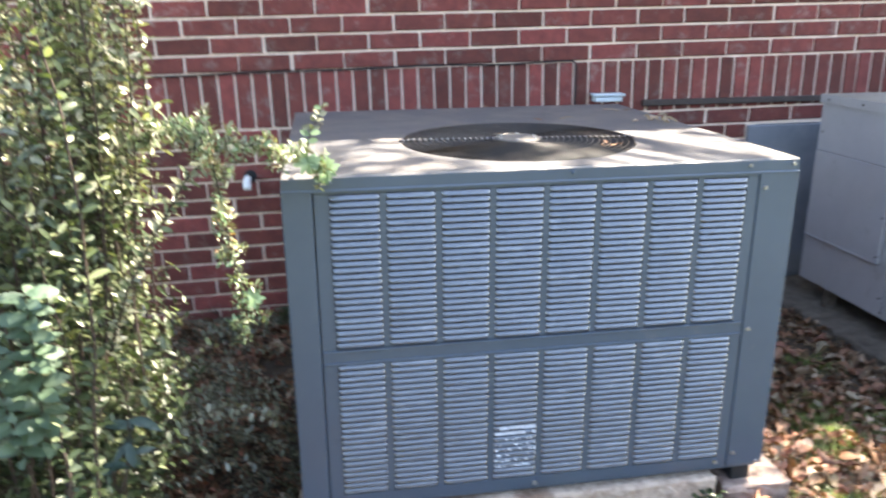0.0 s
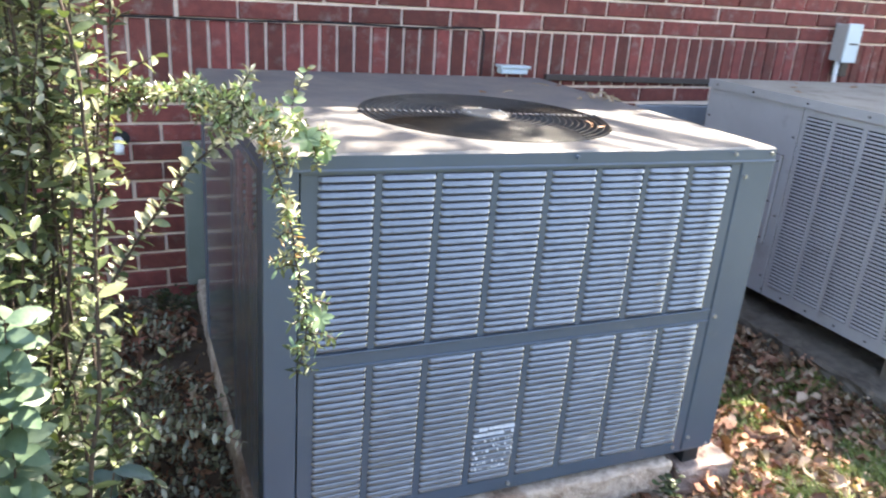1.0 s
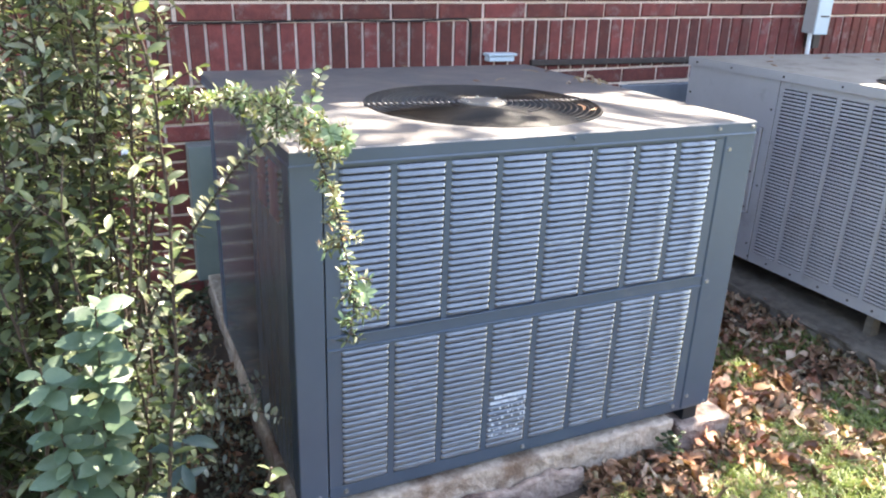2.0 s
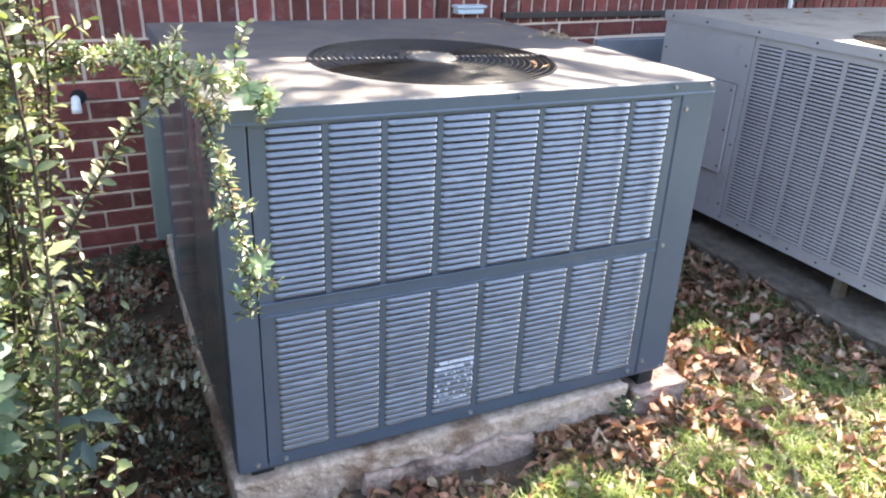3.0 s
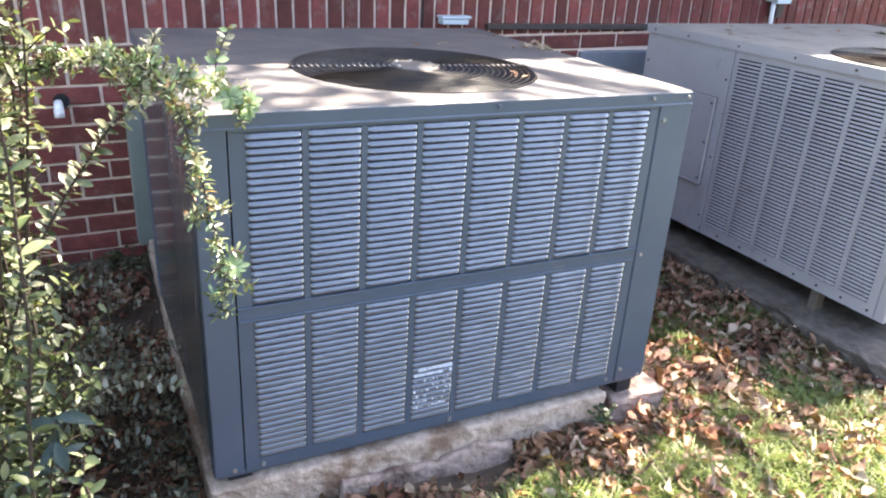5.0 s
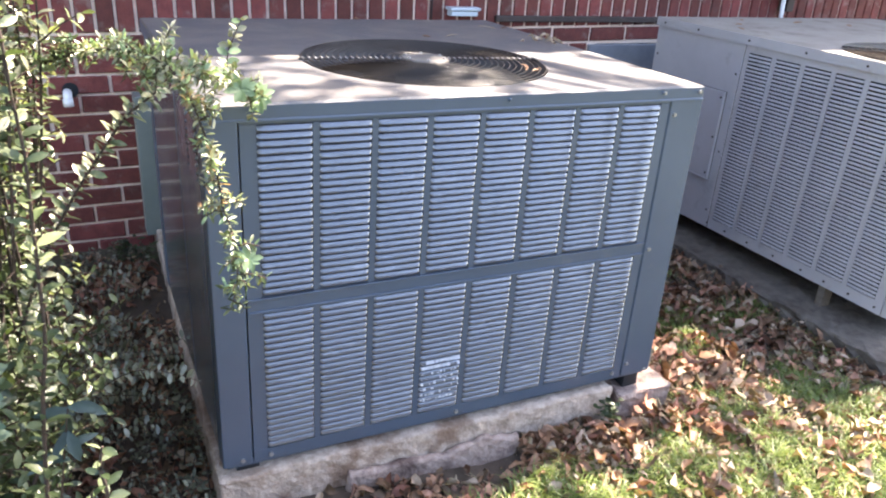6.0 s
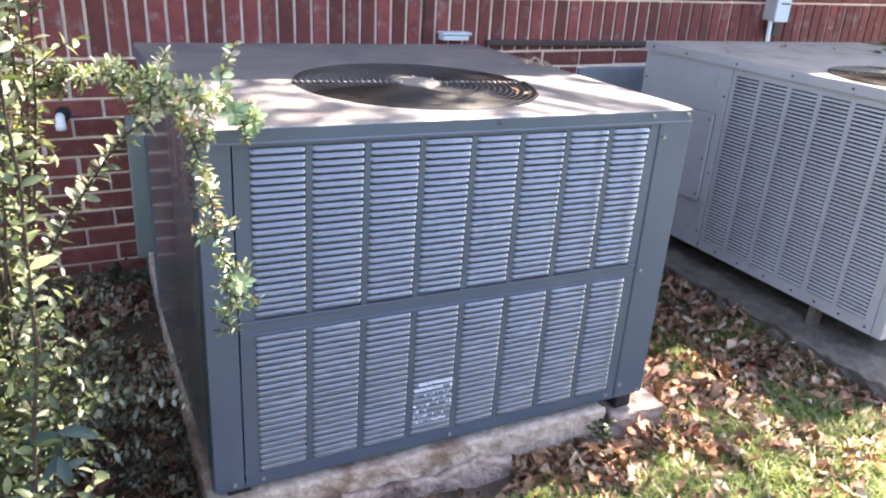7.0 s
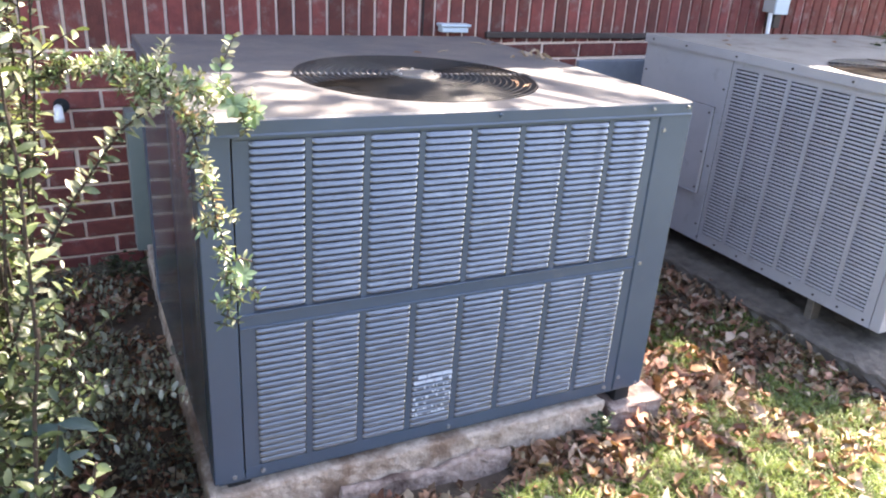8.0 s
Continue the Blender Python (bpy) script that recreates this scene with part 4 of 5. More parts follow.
        root = Vector((x * 0.9 - 0.06, y * 0.8, -0.02))
        tip = Vector((x + rnd.uniform(-0.08, 0.04), y + rnd.uniform(-0.06, 0.06), top))
        bend = Vector((rnd.uniform(-0.05, 0.02), rnd.uniform(-0.05, 0.05), 0))
        path = smooth_path([root, root.lerp(tip, 0.35) + bend, root.lerp(tip, 0.7) - bend * 0.5, tip], 4)
        tube(wood, path, rnd.uniform(0.003, 0.007), 0.0012, 5)
        start = int(len(path) * rnd.uniform(0.2, 0.4))
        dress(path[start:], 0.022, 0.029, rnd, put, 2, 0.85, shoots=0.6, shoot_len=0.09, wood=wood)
    # upright shoots that reach above the brick band
    for k in range(22):
        x, y = rnd.uniform(-0.4, -0.235), rnd.uniform(-0.22, 0.12)
        root = Vector((x - 0.03, y, rnd.uniform(0.5, 0.75)))
        tip = Vector((x + rnd.uniform(-0.03, 0.04), y + rnd.uniform(-0.05, 0.05), rnd.uniform(1.1, 1.42)))
        path = smooth_path([root, root.lerp(tip, 0.5) + Vector((rnd.uniform(-0.02, 0.02), 0, 0)), tip], 5)
        tube(wood, path, 0.003, 0.001, 4)
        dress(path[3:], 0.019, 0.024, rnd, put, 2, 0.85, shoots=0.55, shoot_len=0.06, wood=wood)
    # low leafy shoots near the base and the unit
    for k in range(32):
        x, y = rnd.uniform(-0.38, -0.22), rnd.uniform(-0.2, 0.1)
        z = rnd.uniform(0.3, 0.68)
        root = Vector((x - 0.08, y, z - 0.18))
        tip = Vector((x + rnd.uniform(-0.02, 0.05), y + rnd.uniform(-0.05, 0.05), z))
        path = smooth_path([root, root.lerp(tip, 0.5) + Vector((-0.015, 0, 0.02)), tip], 4)
        tube(wood, path, 0.0022, 0.001, 4)
        dress(path, 0.02, 0.024, rnd, put, 2, 0.85, shoots=0.3, shoot_len=0.05, wood=wood)
    teal, deep = Leaves(), Leaves()
    for pts, size in (((( -0.36, -0.42, 0.5), (-0.345, -0.44, 0.68), (-0.335, -0.45, 0.86)), 0.042), (((-0.375, -0.43, 0.5), (-0.385, -0.45, 0.65), (-0.4, -0.46, 0.8)), 0.042)):
        path = smooth_path(pts, 5)
        tube(wood, path, 0.002, 0.001, 4)
        dress(path[3:], 0.013, size, rnd, lambda m, s: teal.add(m, s, s * 0.5, 0.2, 0.25), 3, 0.9, up=(0, -0.6, 1))
    path = smooth_path(TEAL_LOW, 5)
    tube(wood, path, 0.002, 0.001, 4)
    for k in range(10):
        a = 2.4 * k + rnd.uniform(-0.5, 0.5)
        c = path[-1 - (k % 5)] + Vector((rnd.gauss(0, 0.006), rnd.gauss(0, 0.006), 0))
        m = leaf_pose(c, (math.cos(a), 0.6 * math.sin(a) - 0.2, rnd.uniform(-0.7, 0.5)), (0, -0.5, 1), rnd, 0.5)
        size = rnd.uniform(0.035, 0.06)
        deep.add(m, size, size * rnd.uniform(0.32, 0.45), 0.35, rnd.uniform(0.2, 0.6))
    ob = new("blue_green_foliage", teal.mesh("blue_green_foliage", M_TEAL))
    ob.parent = shrub
    tagged(ob, "soft blue-green leaves", kind="stuff")
    for name, leaves, mat, label in (("foliage", body_old, M_LEAF, "dense dark green leaves"), ("young_foliage", body_new, M_LEAF2, "young leaves, their brightness also standing for sun"),
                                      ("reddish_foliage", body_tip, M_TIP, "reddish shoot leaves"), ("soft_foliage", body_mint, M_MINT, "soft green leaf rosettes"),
                                      ("pale_foliage", body_blond, M_SUN_PALE, "leaves coloured pale for the gloss of the sun"), ("broad_foliage", deep, M_DEEP, "broad blue-green leaves, colour darkened for shade")):
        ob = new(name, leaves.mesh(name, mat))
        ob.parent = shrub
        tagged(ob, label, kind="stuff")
    tagged(part("branchwork", wood, M_BARK, shrub, "thin brown branches"), kind="stuff")


make_shrub()


def make_ground_cover():
    """Low shaded creeper between the shrub, the wall and the unit."""
    rnd = random.Random(21)
    leaves = Leaves()
    wood = bmesh.new()
    for k in range(560):
        x, y = rnd.uniform(-0.95, -0.02), rnd.uniform(-0.45, 1.48)
        if noise.noise((x * 3.6, y * 3.6, 8)) < -0.08:
            continue
        if y > 0.55 and rnd.random() < 0.55:
            continue
        h = rnd.uniform(0.03, 0.12) + max(0, 0.12 * noise.noise((x * 2.5, y * 2.5, 1)))
        a = rnd.uniform(0, 6.28)
        root = Vector((x, y, 0))
        tip = Vector((min(x + 0.1 * math.cos(a), -0.03), y + 0.1 * math.sin(a), h))
        path = smooth_path([root, root.lerp(tip, 0.4) + Vector((0, 0, 0.04)), tip], 3)
        tube(wood, path, 0.0016, 0.0008, 4)
        dress(path, 0.017, 0.0175, rnd, lambda m, s: leaves.add(m, s, s * 0.48, 0.25, 0.15), 2, 0.9)
    pale = Leaves()
    sprays = list(SPRAYS)
    for k in range(16):
        y = rnd.uniform(-0.05, 0.75)
        x, z, reach = rnd.uniform(-0.36, -0.24), rnd.uniform(0.08, 0.36), rnd.uniform(0.12, 0.26)
        lift = rnd.uniform(0.01, 0.09)
        sprays.append(((x, y, z), (x + reach * 0.5, y - 0.02, z + lift), (min(x + reach, -0.04), y - 0.03, z + lift * 0.5)))
    for pts in sprays:
        path = smooth_path(pts, 5)
        tube(wood, path, 0.0016, 0.0008, 4)
        dress(path, 0.011, 0.021, rnd, lambda m, s: (pale if rnd.random() < 0.75 else leaves).add(m, s, s * 0.46, 0.25, 0.15), 2, 0.85, up=(0, -0.4, 1))
    ob = new("ground_creeper", leaves.mesh("ground_creeper", M_CREEPER))
    tagged(ob, "low dark green creeper on shaded soil", "creeper", kind="stuff")
    bright = new("pale_creeper_leaves", pale.mesh("pale_creeper_leaves", M_SPRAY))
    bright.parent = ob
    tagged(bright, "pale grey-green leaves of the creeper sprays", kind="stuff")
    twigs = part("creeper_stems", wood, M_BARK, ob, "thin brown stems")
    tagged(twigs, kind="stuff")


make_ground_cover()


def weed(name, x, y, z, n, size, h, seed, label):
    rnd = random.Random(seed)
    leaves = Leaves()
    for k in range(n):
        a = rnd.uniform(0, 6.28)
        p = Vector((x + rnd.gauss(0, 0.02), y + rnd.gauss(0, 0.012), z + rnd.uniform(0.0, h)))
        leaves.add(leaf_pose(p, (math.cos(a), math.sin(a), 0.4), (0, -0.2, 1), rnd), size * rnd.uniform(0.6, 1.2), size * 0.55, 0.25, 0.3)
    tagged(new(name, leaves.mesh(name, M_LEAF)), label, "weed")


weed("weed", 1.0, -0.045, 0.0, 45, 0.022, 0.09, 3, "small dark green weed at the end of the slab")
weed("weed", -0.1, 1.43, 0.0, 60, 0.026, 0.08, 4, "dark green weed at the foot of the brick wall")
weed("weed", -0.03, 1.4, 0.0, 45, 0.024, 0.07, 6, "small green weed beside the slab at the brick wall")


weed("weed", 3.17, 0.93, 0.905, 12, 0.03, 0.06, 5, "pale green sprig on the grey condenser lid")


def blocked(x, y):
    """Where the slabs stand."""
    return (0.0 < x < 1.05 and -0.012 < y) or (1.04 < x < 1.265 and -0.055 < y < 0.17) or (x > 1.99 and y > -0.6) or (0.39 < x < 0.71 and y > -0.065) or (-0.04 < x < 1.1 and y > 1.09) or y > 1.54


# where the grass stands thickest: centre and reach
TUFTS = ((1.53, 0.36, 0.06), (1.68, 0.24, 0.09), (1.78, 0.3, 0.1), (1.8, 0.02, 0.08), (1.63, -0.02, 0.12), (1.3, -0.13, 0.11), (0.78, -0.2, 0.1), (1.6, -0.42, 0.2), (1.12, -0.32, 0.15))


def make_grass(name, total, seed, low, high, lie, shift, mat, label):
    rnd = random.Random(seed)
    verts, faces = [], []
    made = 0
    while made < total:
        x, y = rnd.uniform(0.15, 2.6), rnd.uniform(-1.0, 0.75)
        if blocked(x, y):
            continue
        amount = 0.22 + 1.5 * noise.noise((x * 4.2, y * 4.2, shift)) + 0.5 * noise.noise((x * 13, y * 13, shift)) - (0.12 if y > 0.0 else 0.0) - 0.6 * max(0, 0.6 - x) - (0.25 if y > -0.12 else 0)
        if x < 0.96 and y > -0.14:
            amount -= 0.8
        amount += sum(1.1 * math.exp(-((x - cx) ** 2 + (y - cy) ** 2) / (r * r)) for cx, cy, r in TUFTS)
        if rnd.random() > amount:
            continue
        made += 1
        a, h = rnd.uniform(0, 6.28), rnd.uniform(low, high) * (1 if y < -0.05 else 0.75)
        lean = Vector((math.cos(a), math.sin(a), 0)) * h * rnd.uniform(0.3, 1.0) * lie
        side = Vector((-math.sin(a), math.cos(a), 0)) * rnd.uniform(0.0009, 0.0023)
        base = Vector((x, y, ground_height(x, y) - 0.003))
        o = len(verts)
        up = h / max(1.0, lie * 0.8)
        for u, w in ((0, 1.0), (0.4, 0.95), (0.75, 0.65), (1.0, 0.1)):
            c = base + Vector((0, 0, up * (u - 0.35 * u * u) + 0.002)) + lean * u * u
            verts += [tuple(c - side * w), tuple(c + side * w)]
        faces += [(o + 2 * k, o + 2 * k + 1, o + 2 * k + 3, o + 2 * k + 2) for k in range(3)]
    tagged(new(name, raw_mesh(name, verts, faces, mat, True)), label, "grass", kind="stuff")


make_grass("grass", 31000, 31, 0.016, 0.07, 1.1, 2, M_GRASS, "thin sunlit grass between fallen leaves")
make_grass("dead_grass", 6000, 32, 0.02, 0.06, 2.4, 2.4, M_STRAW, "flattened pale dead grass")


def dry_leaf(leaves, rnd, x, y, size, lift=0.0):
    """A curled fallen leaf that lies on the ground."""
    a = rnd.uniform(0, 6.28)
    up = Vector((rnd.gauss(0, 0.35), rnd.gauss(0, 0.35), 1 if rnd.random() < 0.7 else -1))
    m = leaf_pose((x, y, ground_height(x, y) + 0.004 + lift + size * 0.08), (math.cos(a), math.sin(a), rnd.uniform(-0.25, 0.25)), up, rnd, 0.15)
    first = len(leaves.verts)
    leaves.add(m, size, size * rnd.uniform(0.25, 0.6), rnd.uniform(0.3, 2.2), rnd.uniform(-0.4, 0.8))
    for i in range(first, len(leaves.verts)):
        v = leaves.verts[i]
        leaves.verts[i] = (v[0] + rnd.gauss(0, 0.075) * size, v[1] + rnd.gauss(0, 0.075) * size, max(v[2] + rnd.gauss(0, 0.1) * size, ground_height(v[0], v[1]) + 0.001))


def big_leaf(x, y, z, size, seed, mat, label):
    """A broad dead leaf, crumpled and rolled at the margins."""
    rnd = random.Random(seed)
    a, roll, wave = rnd.uniform(0, 6.28), rnd.uniform(1.0, 2.6), rnd.uniform(0, 6.28)
    n, verts, faces = 8, [], []
    for i in range(n + 1):
        u = i / n
        half = size * 0.27 * math.sin(3.1416 * min(0.99, u * 0.97 + 0.02)) ** 0.75 + 0.0008
        half *= 1 + 0.07 * math.sin(u * 11 + wave)
        for j in range(-3, 4):
            v = j / 3
            turn = roll * (0.85 + 0.25 * math.sin(u * 4 + wave))
            py = half * math.sin(v * turn) / turn
            pz = half * (1 - math.cos(v * turn)) / turn + size * 0.07 * math.sin(u * 7 + wave + v) + rnd.gauss(0, 0.012) * size
            verts.append(((u - 0.5) * size, py, pz + 0.12 * size * math.sin(u * 3.1)))
        if i:
            o = (i - 1) * 7
            faces += [(o + j, o + j + 1, o + j + 8, o + j + 7) for j in range(6)]
    m = pose(x, y, 0, rnd.uniform(-35, 35), rnd.uniform(-20, 20), math.degrees(a))
    pts = [m @ Vector(p) for p in verts]
    low = min(p.z for p in pts)
    ob = new("fallen_leaf", raw_mesh("fallen_leaf", [(p.x, p.y, p.z - low + z) for p in pts], faces, mat, True))
    tagged(ob, label, "leaf", "fallen leaves")


def make_big_leaves():
    rnd = random.Random(77)
    for k in range(70):
        x, y = rnd.gauss(0.8, 0.07), -0.035 - abs(rnd.gauss(0.0, 0.045))
        if y > -0.07 and x < 0.73:
            x = 0.75
        lift = 0.045 * max(0.0, 1 - abs(x - 0.79) / 0.12) * max(0.0, 1 + (y + 0.035) / 0.07) * rnd.random()
        big_leaf(x, y, ground_height(x, y) + 0.003 + lift, rnd.uniform(0.032, 0.068), 100 + k, M_DRY, "crumpled brown leaf heaped against the slab")
    for k in range(16):
        x, y = 0.88 + rnd.gauss(0, 0.035), -0.18 + rnd.gauss(0, 0.025)
        big_leaf(x, y, ground_height(x, y) + 0.006 + 0.02 * rnd.random(), rnd.uniform(0.028, 0.05), 200 + k, M_PALE, "bleached curled leaf on the grass")
    big_leaf(1.575, 0.075, ground_height(1.575, 0.075) + 0.012, 0.11, 312, M_DRY, "long orange-brown curled leaf on the grass")
    for k, (x, y) in enumerate(((1.0, -0.1), (1.03, -0.13), (1.2, -0.1), (1.27, -0.05), (1.3, 0.05), (1.36, 0.12), (1.33, -0.12), (1.15, -0.2), (1.42, 0.0), (1.5, 0.1), (1.25, -0.22),
                                (1.05, -0.3), (1.4, -0.24), (1.6, 0.22), (1.7, -0.15), (0.55, -0.12), (0.42, -0.1), (0.3, -0.06), (0.2, -0.05))):
        big_leaf(x, y, ground_height(x, y) + 0.006, rnd.uniform(0.04, 0.065), 300 + k, M_PALE if k % 3 == 0 else M_DRY, "large curled dry leaf on the grass")


make_big_leaves()


def make_litter():
    rnd = random.Random(41)
    leaves, pale, russet = Leaves(), Leaves(), Leaves()
    made = 0
    while made < 13000:
        x, y = rnd.uniform(-0.9, 2.2), rnd.uniform(-1.0, 1.5)
        if blocked(x, y):
            continue
        amount = 0.45 + 0.9 * noise.noise((x * 3.4, y * 3.4, 12)) + (0.2 if 1.15 < x < 2.0 and y > -0.1 else 0) + (0.2 if x < 0 else 0)
        if rnd.random() > amount:
            continue
        made += 1
        dry_leaf(rnd.choice((pale, pale, leaves, leaves, leaves, leaves, leaves, russet, russet)), rnd, x, y, rnd.choice((0.008, 0.012, 0.016, 0.022, 0.03, 0.042, 0.056)) * (1.0 if x > 0.3 else 0.8), rnd.uniform(0, 0.014))
    for k in range(1100):
        x, y = rnd.uniform(-0.55, -0.02), rnd.uniform(0.1, 1.45)
        if noise.noise((x * 4, y * 4, 30)) > -0.1:
            dry_leaf(rnd.choice((pale, leaves, russet, russet, russet)), rnd, x, y, rnd.choice((0.02, 0.028, 0.036, 0.045)), rnd.uniform(0.01, 0.06))
    for k in range(420):
        y = rnd.uniform(-0.6, 1.3)
        dry_leaf(pale if rnd.random() < 0.2 else leaves, rnd, 1.985 - abs(rnd.gauss(0, 0.05)), y, rnd.choice((0.01, 0.014, 0.02, 0.03)), rnd.uniform(0, 0.035))
    for k in range(1150):
        x, y = rnd.uniform(0.75, 1.95), rnd.uniform(-0.65, 0.2)
        if not blocked(x, y) and noise.noise((x * 5, y * 5, 17)) > -0.15:
            dry_leaf(pale if rnd.random() < 0.45 else leaves, rnd, x, y, rnd.choice((0.012, 0.018, 0.028, 0.036, 0.048)), rnd.uniform(0.012, 0.035))
    for cx, cy, s, n in ((0.86, -0.06, 0.05, 30), (1.33, 0.06, 0.07, 110), (1.28, -0.1, 0.06, 70), (0.9, -0.2, 0.03, 18), (0.42, -0.1, 0.06, 25), (1.7, 0.35, 0.12, 90),
                         (0.92, -0.12, 0.035, 30), (1.02, -0.1, 0.035, 40), (1.12, -0.09, 0.04, 50), (1.22, -0.13, 0.045, 55), (1.27, -0.21, 0.04, 40), (1.08, -0.36, 0.05, 25)):
        for k in range(n):
            x, y = cx + rnd.gauss(0, s), cy + rnd.gauss(0, s * 0.7)
            if not blocked(x, y):
                dry_leaf(rnd.choice((pale, leaves, leaves, russet)), rnd, x, y, rnd.choice((0.022, 0.03, 0.04, 0.052)), rnd.uniform(0.004, 0.036))
    tagged(new("leaf_litter", leaves.mesh("leaf_litter", M_DRY)), "brown curled fallen leaves over soil and grass", "leaf litter", kind="stuff")
    tagged(new("russet_leaf_litter", russet.mesh("russet_leaf_litter", M_RUSSET)), "russet fallen leaves among the brown ones on soil and grass", "leaf litter", kind="stuff")
    tagged(new("pale_leaf_litter", pale.mesh("pale_leaf_litter", M_PALE)), "bleached pale fallen leaves over soil and grass", "leaf litter", kind="stuff")
    # scraps on the lid
    for x, y in ((0.756, 0.696), (1.08, 0.86), (0.753, 0.153), (0.735, 0.14), (0.765, 0.175), (0.748, 0.125), (0.775, 0.15), (0.66, 1.05)):
        one = Leaves()
        a = rnd.uniform(0, 6.28)
        size = rnd.uniform(0.022, 0.04) if y > 0.3 else rnd.uniform(0.012, 0.02)
        one.add(leaf_pose((x, y, LID_Z + (0.02 if y < 0.4 else 0.005)), (math.cos(a), math.sin(a), 0), (0, 0, 1), rnd, 0.2), size, size * 0.5, 0.5, -0.1)
        tagged(new("fallen_leaf", one.mesh("fallen_leaf", M_DRY)), "dry brown leaf scrap on the lid", "leaf", "leaf scraps on the lid")


make_litter()


def scrap(x, y, z, size, seed, label, group):
    rnd = random.Random(seed)
    one = Leaves()
    a = rnd.uniform(0, 6.28)
    one.add(leaf_pose((x, y, z), (math.cos(a), math.sin(a), 0), (0, 0, 1), rnd, 0.2), size, size * 0.5, 0.5, -0.1)
    tagged(new("fallen_leaf", one.mesh("fallen_leaf", M_DRY)), label, "leaf", group)


for k, (x, y) in enumerate(((2.3, 1.05), (2.45, 1.16), (2.7, 1.1), (2.95, 1.0), (2.2, 0.9), (2.85, 1.2), (3.1, 0.8))):
    scrap(x, y, 0.914, 0.03 + 0.006 * (k % 3), k, "dry brown leaf scrap on the grey condenser lid", "leaf scraps on the grey lid")


rnd = random.Random(91)
for k in range(11):  # pale_scrap heap at the back edge of the slate lid
    x, y = 1.1 + rnd.gauss(0, 0.03), 0.62 + rnd.gauss(0, 0.025)
    big_leaf(min(x, 1.13), y, LID_Z + 0.001, rnd.uniform(0.02, 0.036), 400 + k, M_PALE, "bleached leaf scrap on the slate lid")
for x, y, a in ((0.82, 0.72, 0.6), (1.07, 0.88, 2.2)):
    bm = bmesh.new()
    d = Vector((math.cos(a), math.sin(a), 0))
    tube(bm, [Vector((x, y, LID_Z + 0.003)), Vector((x, y, LID_Z + 0.006)) + d * 0.03, Vector((x, y, LID_Z + 0.003)) + d * 0.06], 0.0016, 0.0011, 5)
    solid("dry_twig", bm, M_PALE, "short pale dry twig on the slate lid", "twig", "dry twigs")


def make_tree():
    """The tree beside the house whose crown dapples the light."""
    rnd = random.Random(51)
    tree = thing("shade_tree", "tall leafy tree beside the house that dapples the sunlight", "tree")
    centre = Vector((0.6, 0.2, 0.9)) + SUN_DIR * 6.0
    bm = bmesh.new()
    base = Vector((4.6, -3.4, -0.1))
    trunk = smooth_path([base, base + Vector((-0.1, 0.3, 1.8)), base + Vector((-0.3, 1.0, 3.6)), centre + Vector((0.6, -1.4, -0.6))], 5)
    tube(bm, trunk, 0.2, 0.07, 10)
    leaves = Leaves()

    def clump_leaf(p):
        # leaves are left out so that sun reaches the arching twigs and the lid's right
        q = p - SUN_DIR * ((p.z - 1.0) / SUN_DIR.z)
        if -0.34 < q.x < 0.16 and -0.58 < q.y < 0.12 and rnd.random() < 0.85:
            return
        if 0.84 < q.x < 1.2 and -0.05 < q.y < 0.5 and rnd.random() < 0.85:
            return
        b = rnd.uniform(0, 6.28)
        leaves.add(leaf_pose(p, (math.cos(b), math.sin(b), -0.3), (0.3, 0.1, 1), rnd, 0.5), rnd.uniform(0.06, 0.11), 0.045, 0.2, 0.2)

    for k in range(90):
        a, r = rnd.uniform(0, 6.28), 2.6 * math.sqrt(rnd.random())
        c = centre + Vector((r * math.cos(a), r * math.sin(a), rnd.uniform(-0.5, 0.7)))
        if k % 3 == 0:
            start = trunk[rnd.randint(len(trunk) - 5, len(trunk) - 1)]
            tube(bm, smooth_path([start, start.lerp(c, 0.5) + Vector((0, 0, 0.25)), c], 4), 0.03, 0.006, 5)
        size = rnd.uniform(0.12, 0.3)
        for i in range(int(26 + 120 * size)):
            p = c + Vector((rnd.gauss(0, size), rnd.gauss(0, size), rnd.gauss(0, size * 0.6)))
            clump_leaf(p)
    # extra unseen clumps, each placed sunward of a spot to shade it
    for p, n, s in (((-0.55, -0.3, 0.4), 60, 0.17), ((-0.75, -0.4, 0.55), 60, 0.17), ((0.44, 0.16, 0.92), 14, 0.06), ((0.76, -0.1, 0.05), 34, 0.07)):
        c = Vector(p) + SUN_DIR * 6.2
        for i in range(n):
            clump_leaf(c + Vector((rnd.gauss(0, s), rnd.gauss(0, s), rnd.gauss(0, s))))
    # one more unseen clump, added to shade the low broad leaves
    c = Vector((-0.255, -0.36, 0.55)) + SUN_DIR * 6.2
    for i in range(75):
        b = rnd.uniform(0, 6.28)
        p = c + Vector((rnd.gauss(0, 0.065), rnd.gauss(0, 0.065), rnd.gauss(0, 0.1)))
        leaves.add(leaf_pose(p, (math.cos(b), math.sin(b), -0.3), (0.3, 0.1, 1), rnd, 0.4), rnd.uniform(0.06, 0.1), 0.045, 0.2, 0.2)
    part("trunk", bm, M_BARK, tree, "", True)
    ob = new("crown", leaves.mesh("crown", M_LEAF))
    ob.parent = tree


make_tree()


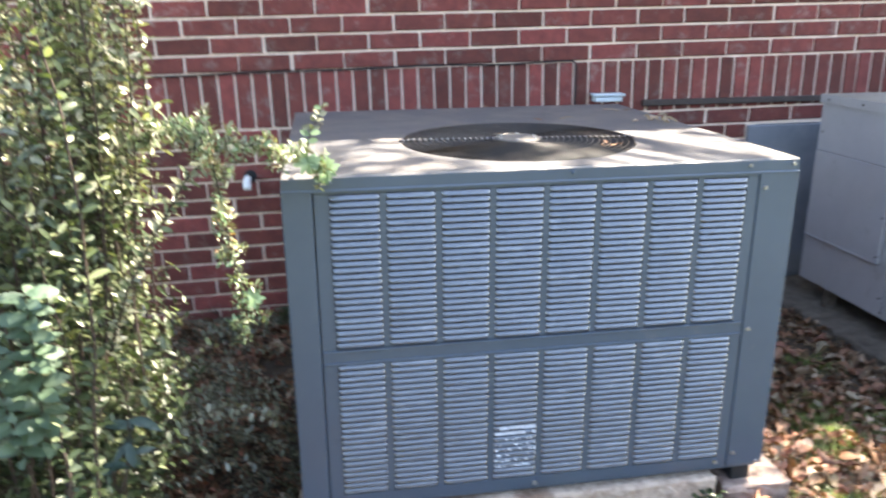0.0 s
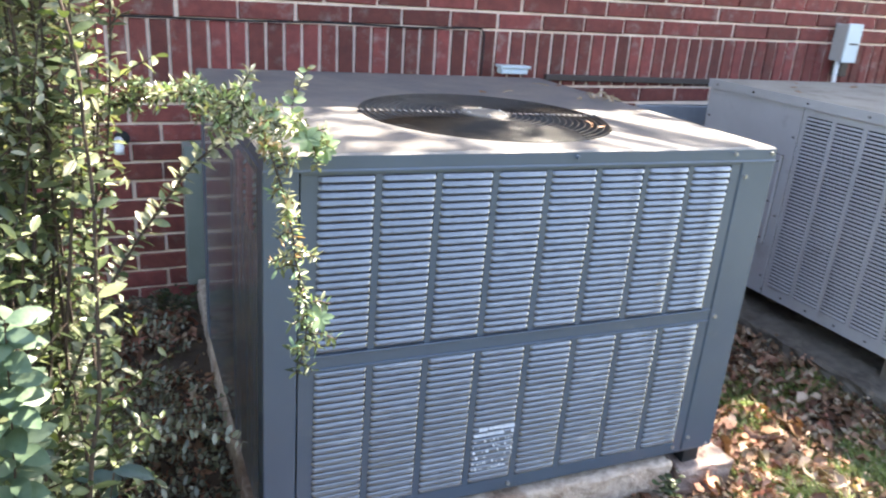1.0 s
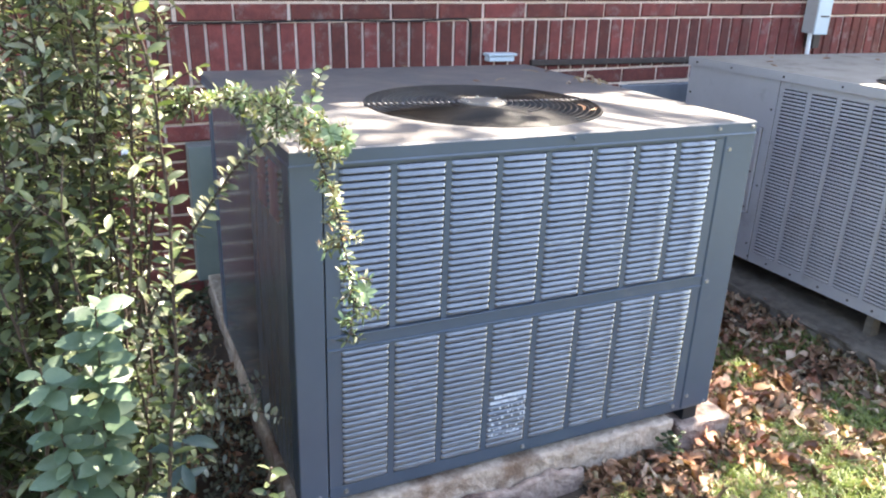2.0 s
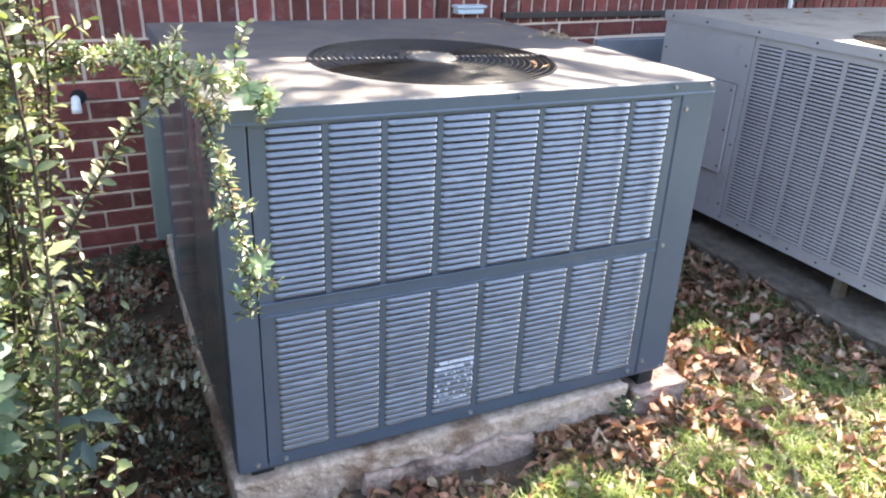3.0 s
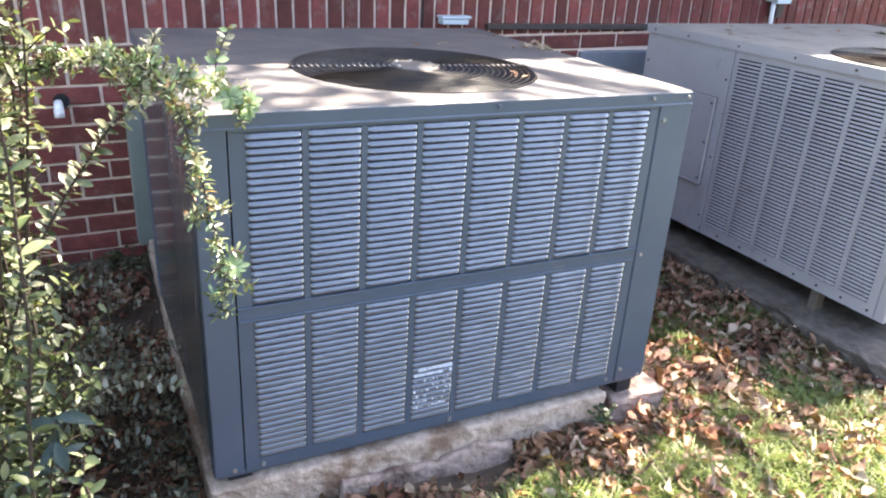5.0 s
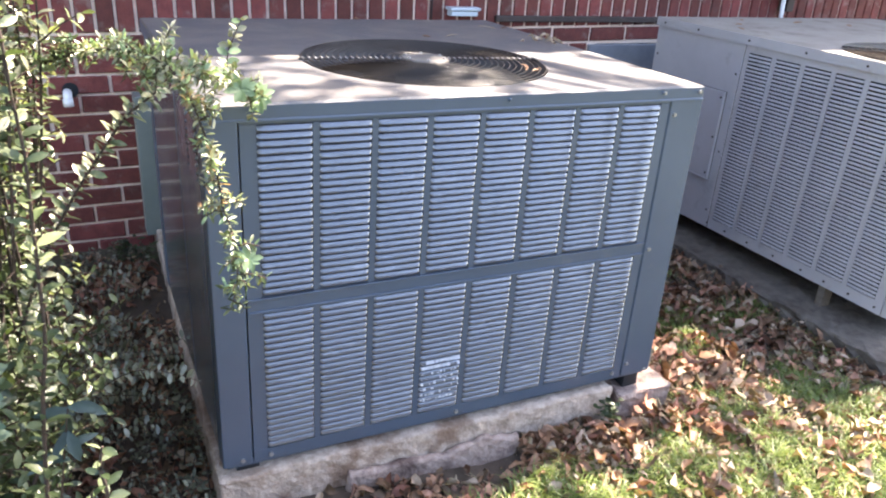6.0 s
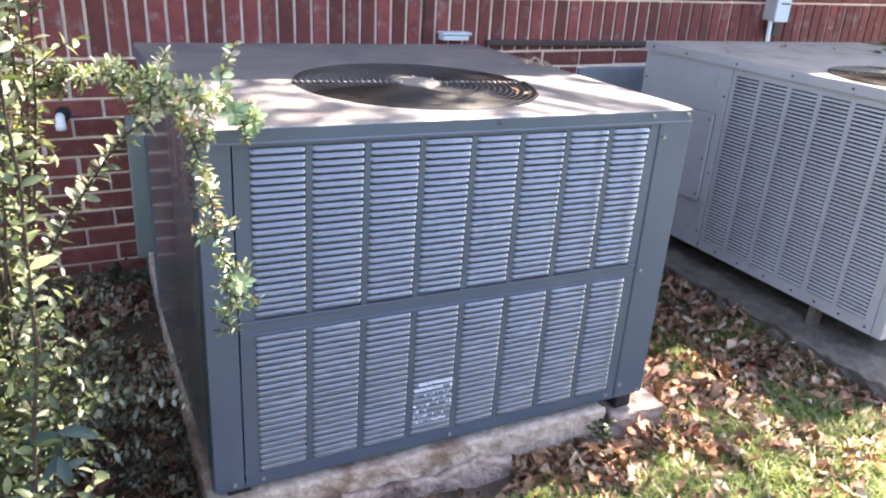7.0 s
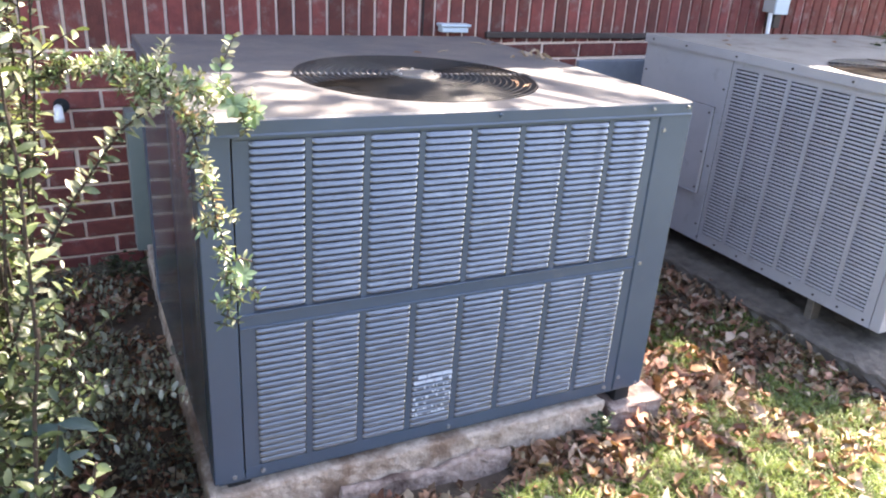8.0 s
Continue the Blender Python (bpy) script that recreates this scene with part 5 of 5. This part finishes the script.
# ---- bricks ----
def brick_mesh(name, w, h, d, mat, seed):
    """A brick that faces -y, with worn arrises, its centre at the origin of the face."""
    rnd = random.Random(seed)
    j = lambda s: rnd.uniform(-s, s)
    b = 0.0035
    back = [(-w / 2, d, -h / 2), (w / 2, d, -h / 2), (w / 2, d, h / 2), (-w / 2, d, h / 2)]
    mid = [(x + j(0.0012), b + 0.001, z + j(0.0012)) for x, _, z in back]
    face = [(x * (1 - 2 * b / w) + j(0.001), j(0.0008), z * (1 - 2 * b / h) + j(0.001)) for x, _, z in back]
    faces = [(8, 9, 10, 11)]
    for o in (0, 4):
        for k in range(4):
            faces.append((o + k, o + (k + 1) % 4, o + 4 + (k + 1) % 4, o + 4 + k))
    me = raw_mesh(name, back + mid + face, faces, mat)
    return me


def make_bricks():
    w, h = BRICK - JOINT, COURSE - JOINT
    sw, sh = SOLDIER_STEP - JOINT, SOLDIER_TOP - SOLDIER_LOW - JOINT
    flat = [brick_mesh("brick", w, h, 0.03, M_BRICK, k) for k in range(5)]
    stand = [brick_mesh("brick", sw, sh, 0.03, M_BRICK, 20 + k) for k in range(5)]
    half = [brick_mesh("brick", w / 2 - JOINT / 2, h, 0.03, M_BRICK, 40 + k) for k in range(2)]
    rnd = random.Random(5)
    near, far = [], []

    def lay(kind, x, z, inset=0.0):
        z += 0.015 * (x + 0.1)
        m = pose(x, WALL_Y + rnd.uniform(-0.0018, 0.0018) + inset, z, rnd.uniform(-0.6, 0.6), rnd.uniform(-0.35, 0.35) - 0.86, rnd.uniform(-0.4, 0.4))
        me = rnd.choice(kind)
        seen = -0.62 < x < 3.0 and 0.28 < z < 1.3 and not (0.05 < x < 1.15 and z < 0.8) and not (x > 2.1 and z < 0.83)
        (near if seen else far).append((me, m))

    for k in range(-55, 85):
        lay(stand, -0.005 + k * SOLDIER_STEP, (SOLDIER_LOW + SOLDIER_TOP) / 2)
    for c in range(-2, 23):
        z = SOLDIER_TOP + COURSE * (c + 0.5)
        for k in range(-18, 27):
            lay(flat, 0.09 + (0.5 * BRICK if c % 2 else 0) + k * BRICK + rnd.uniform(-0.003, 0.003), z) if c >= 0 else None
    for c in range(14):
        z = SOLDIER_LOW - COURSE * (c + 0.5)
        for k in range(-18, 27):
            x = -0.078 - BRICK / 2 + (0.5 * BRICK if c % 2 else 0) + k * BRICK
            if x < 1.9:
                lay(flat, x + rnd.uniform(-0.003, 0.003), z)
            elif c == 0:
                lay(flat, x, z, 0.004)
            elif x < 2.0:
                lay(half, x - 0.055, z, 0.002)
    near.sort(key=lambda q: abs(q[1].translation.x - 0.6))
    far += near[300:]
    for me, m in near[:300]:
        ob = new("brick", me)
        ob.parent = WALL
        ob.matrix_basis = m
    verts, faces = [], []
    for me, m in far:
        o = len(verts)
        verts += [tuple(m @ v.co) for v in me.vertices]
        faces += [tuple(o + i for i in f.vertices) for f in me.polygons]
    ob = new("brickwork", raw_mesh("brickwork", verts, faces, M_BRICK2))
    ob.parent = WALL
    tagged(ob, "red bricks further along the wall", kind="stuff")


make_bricks()
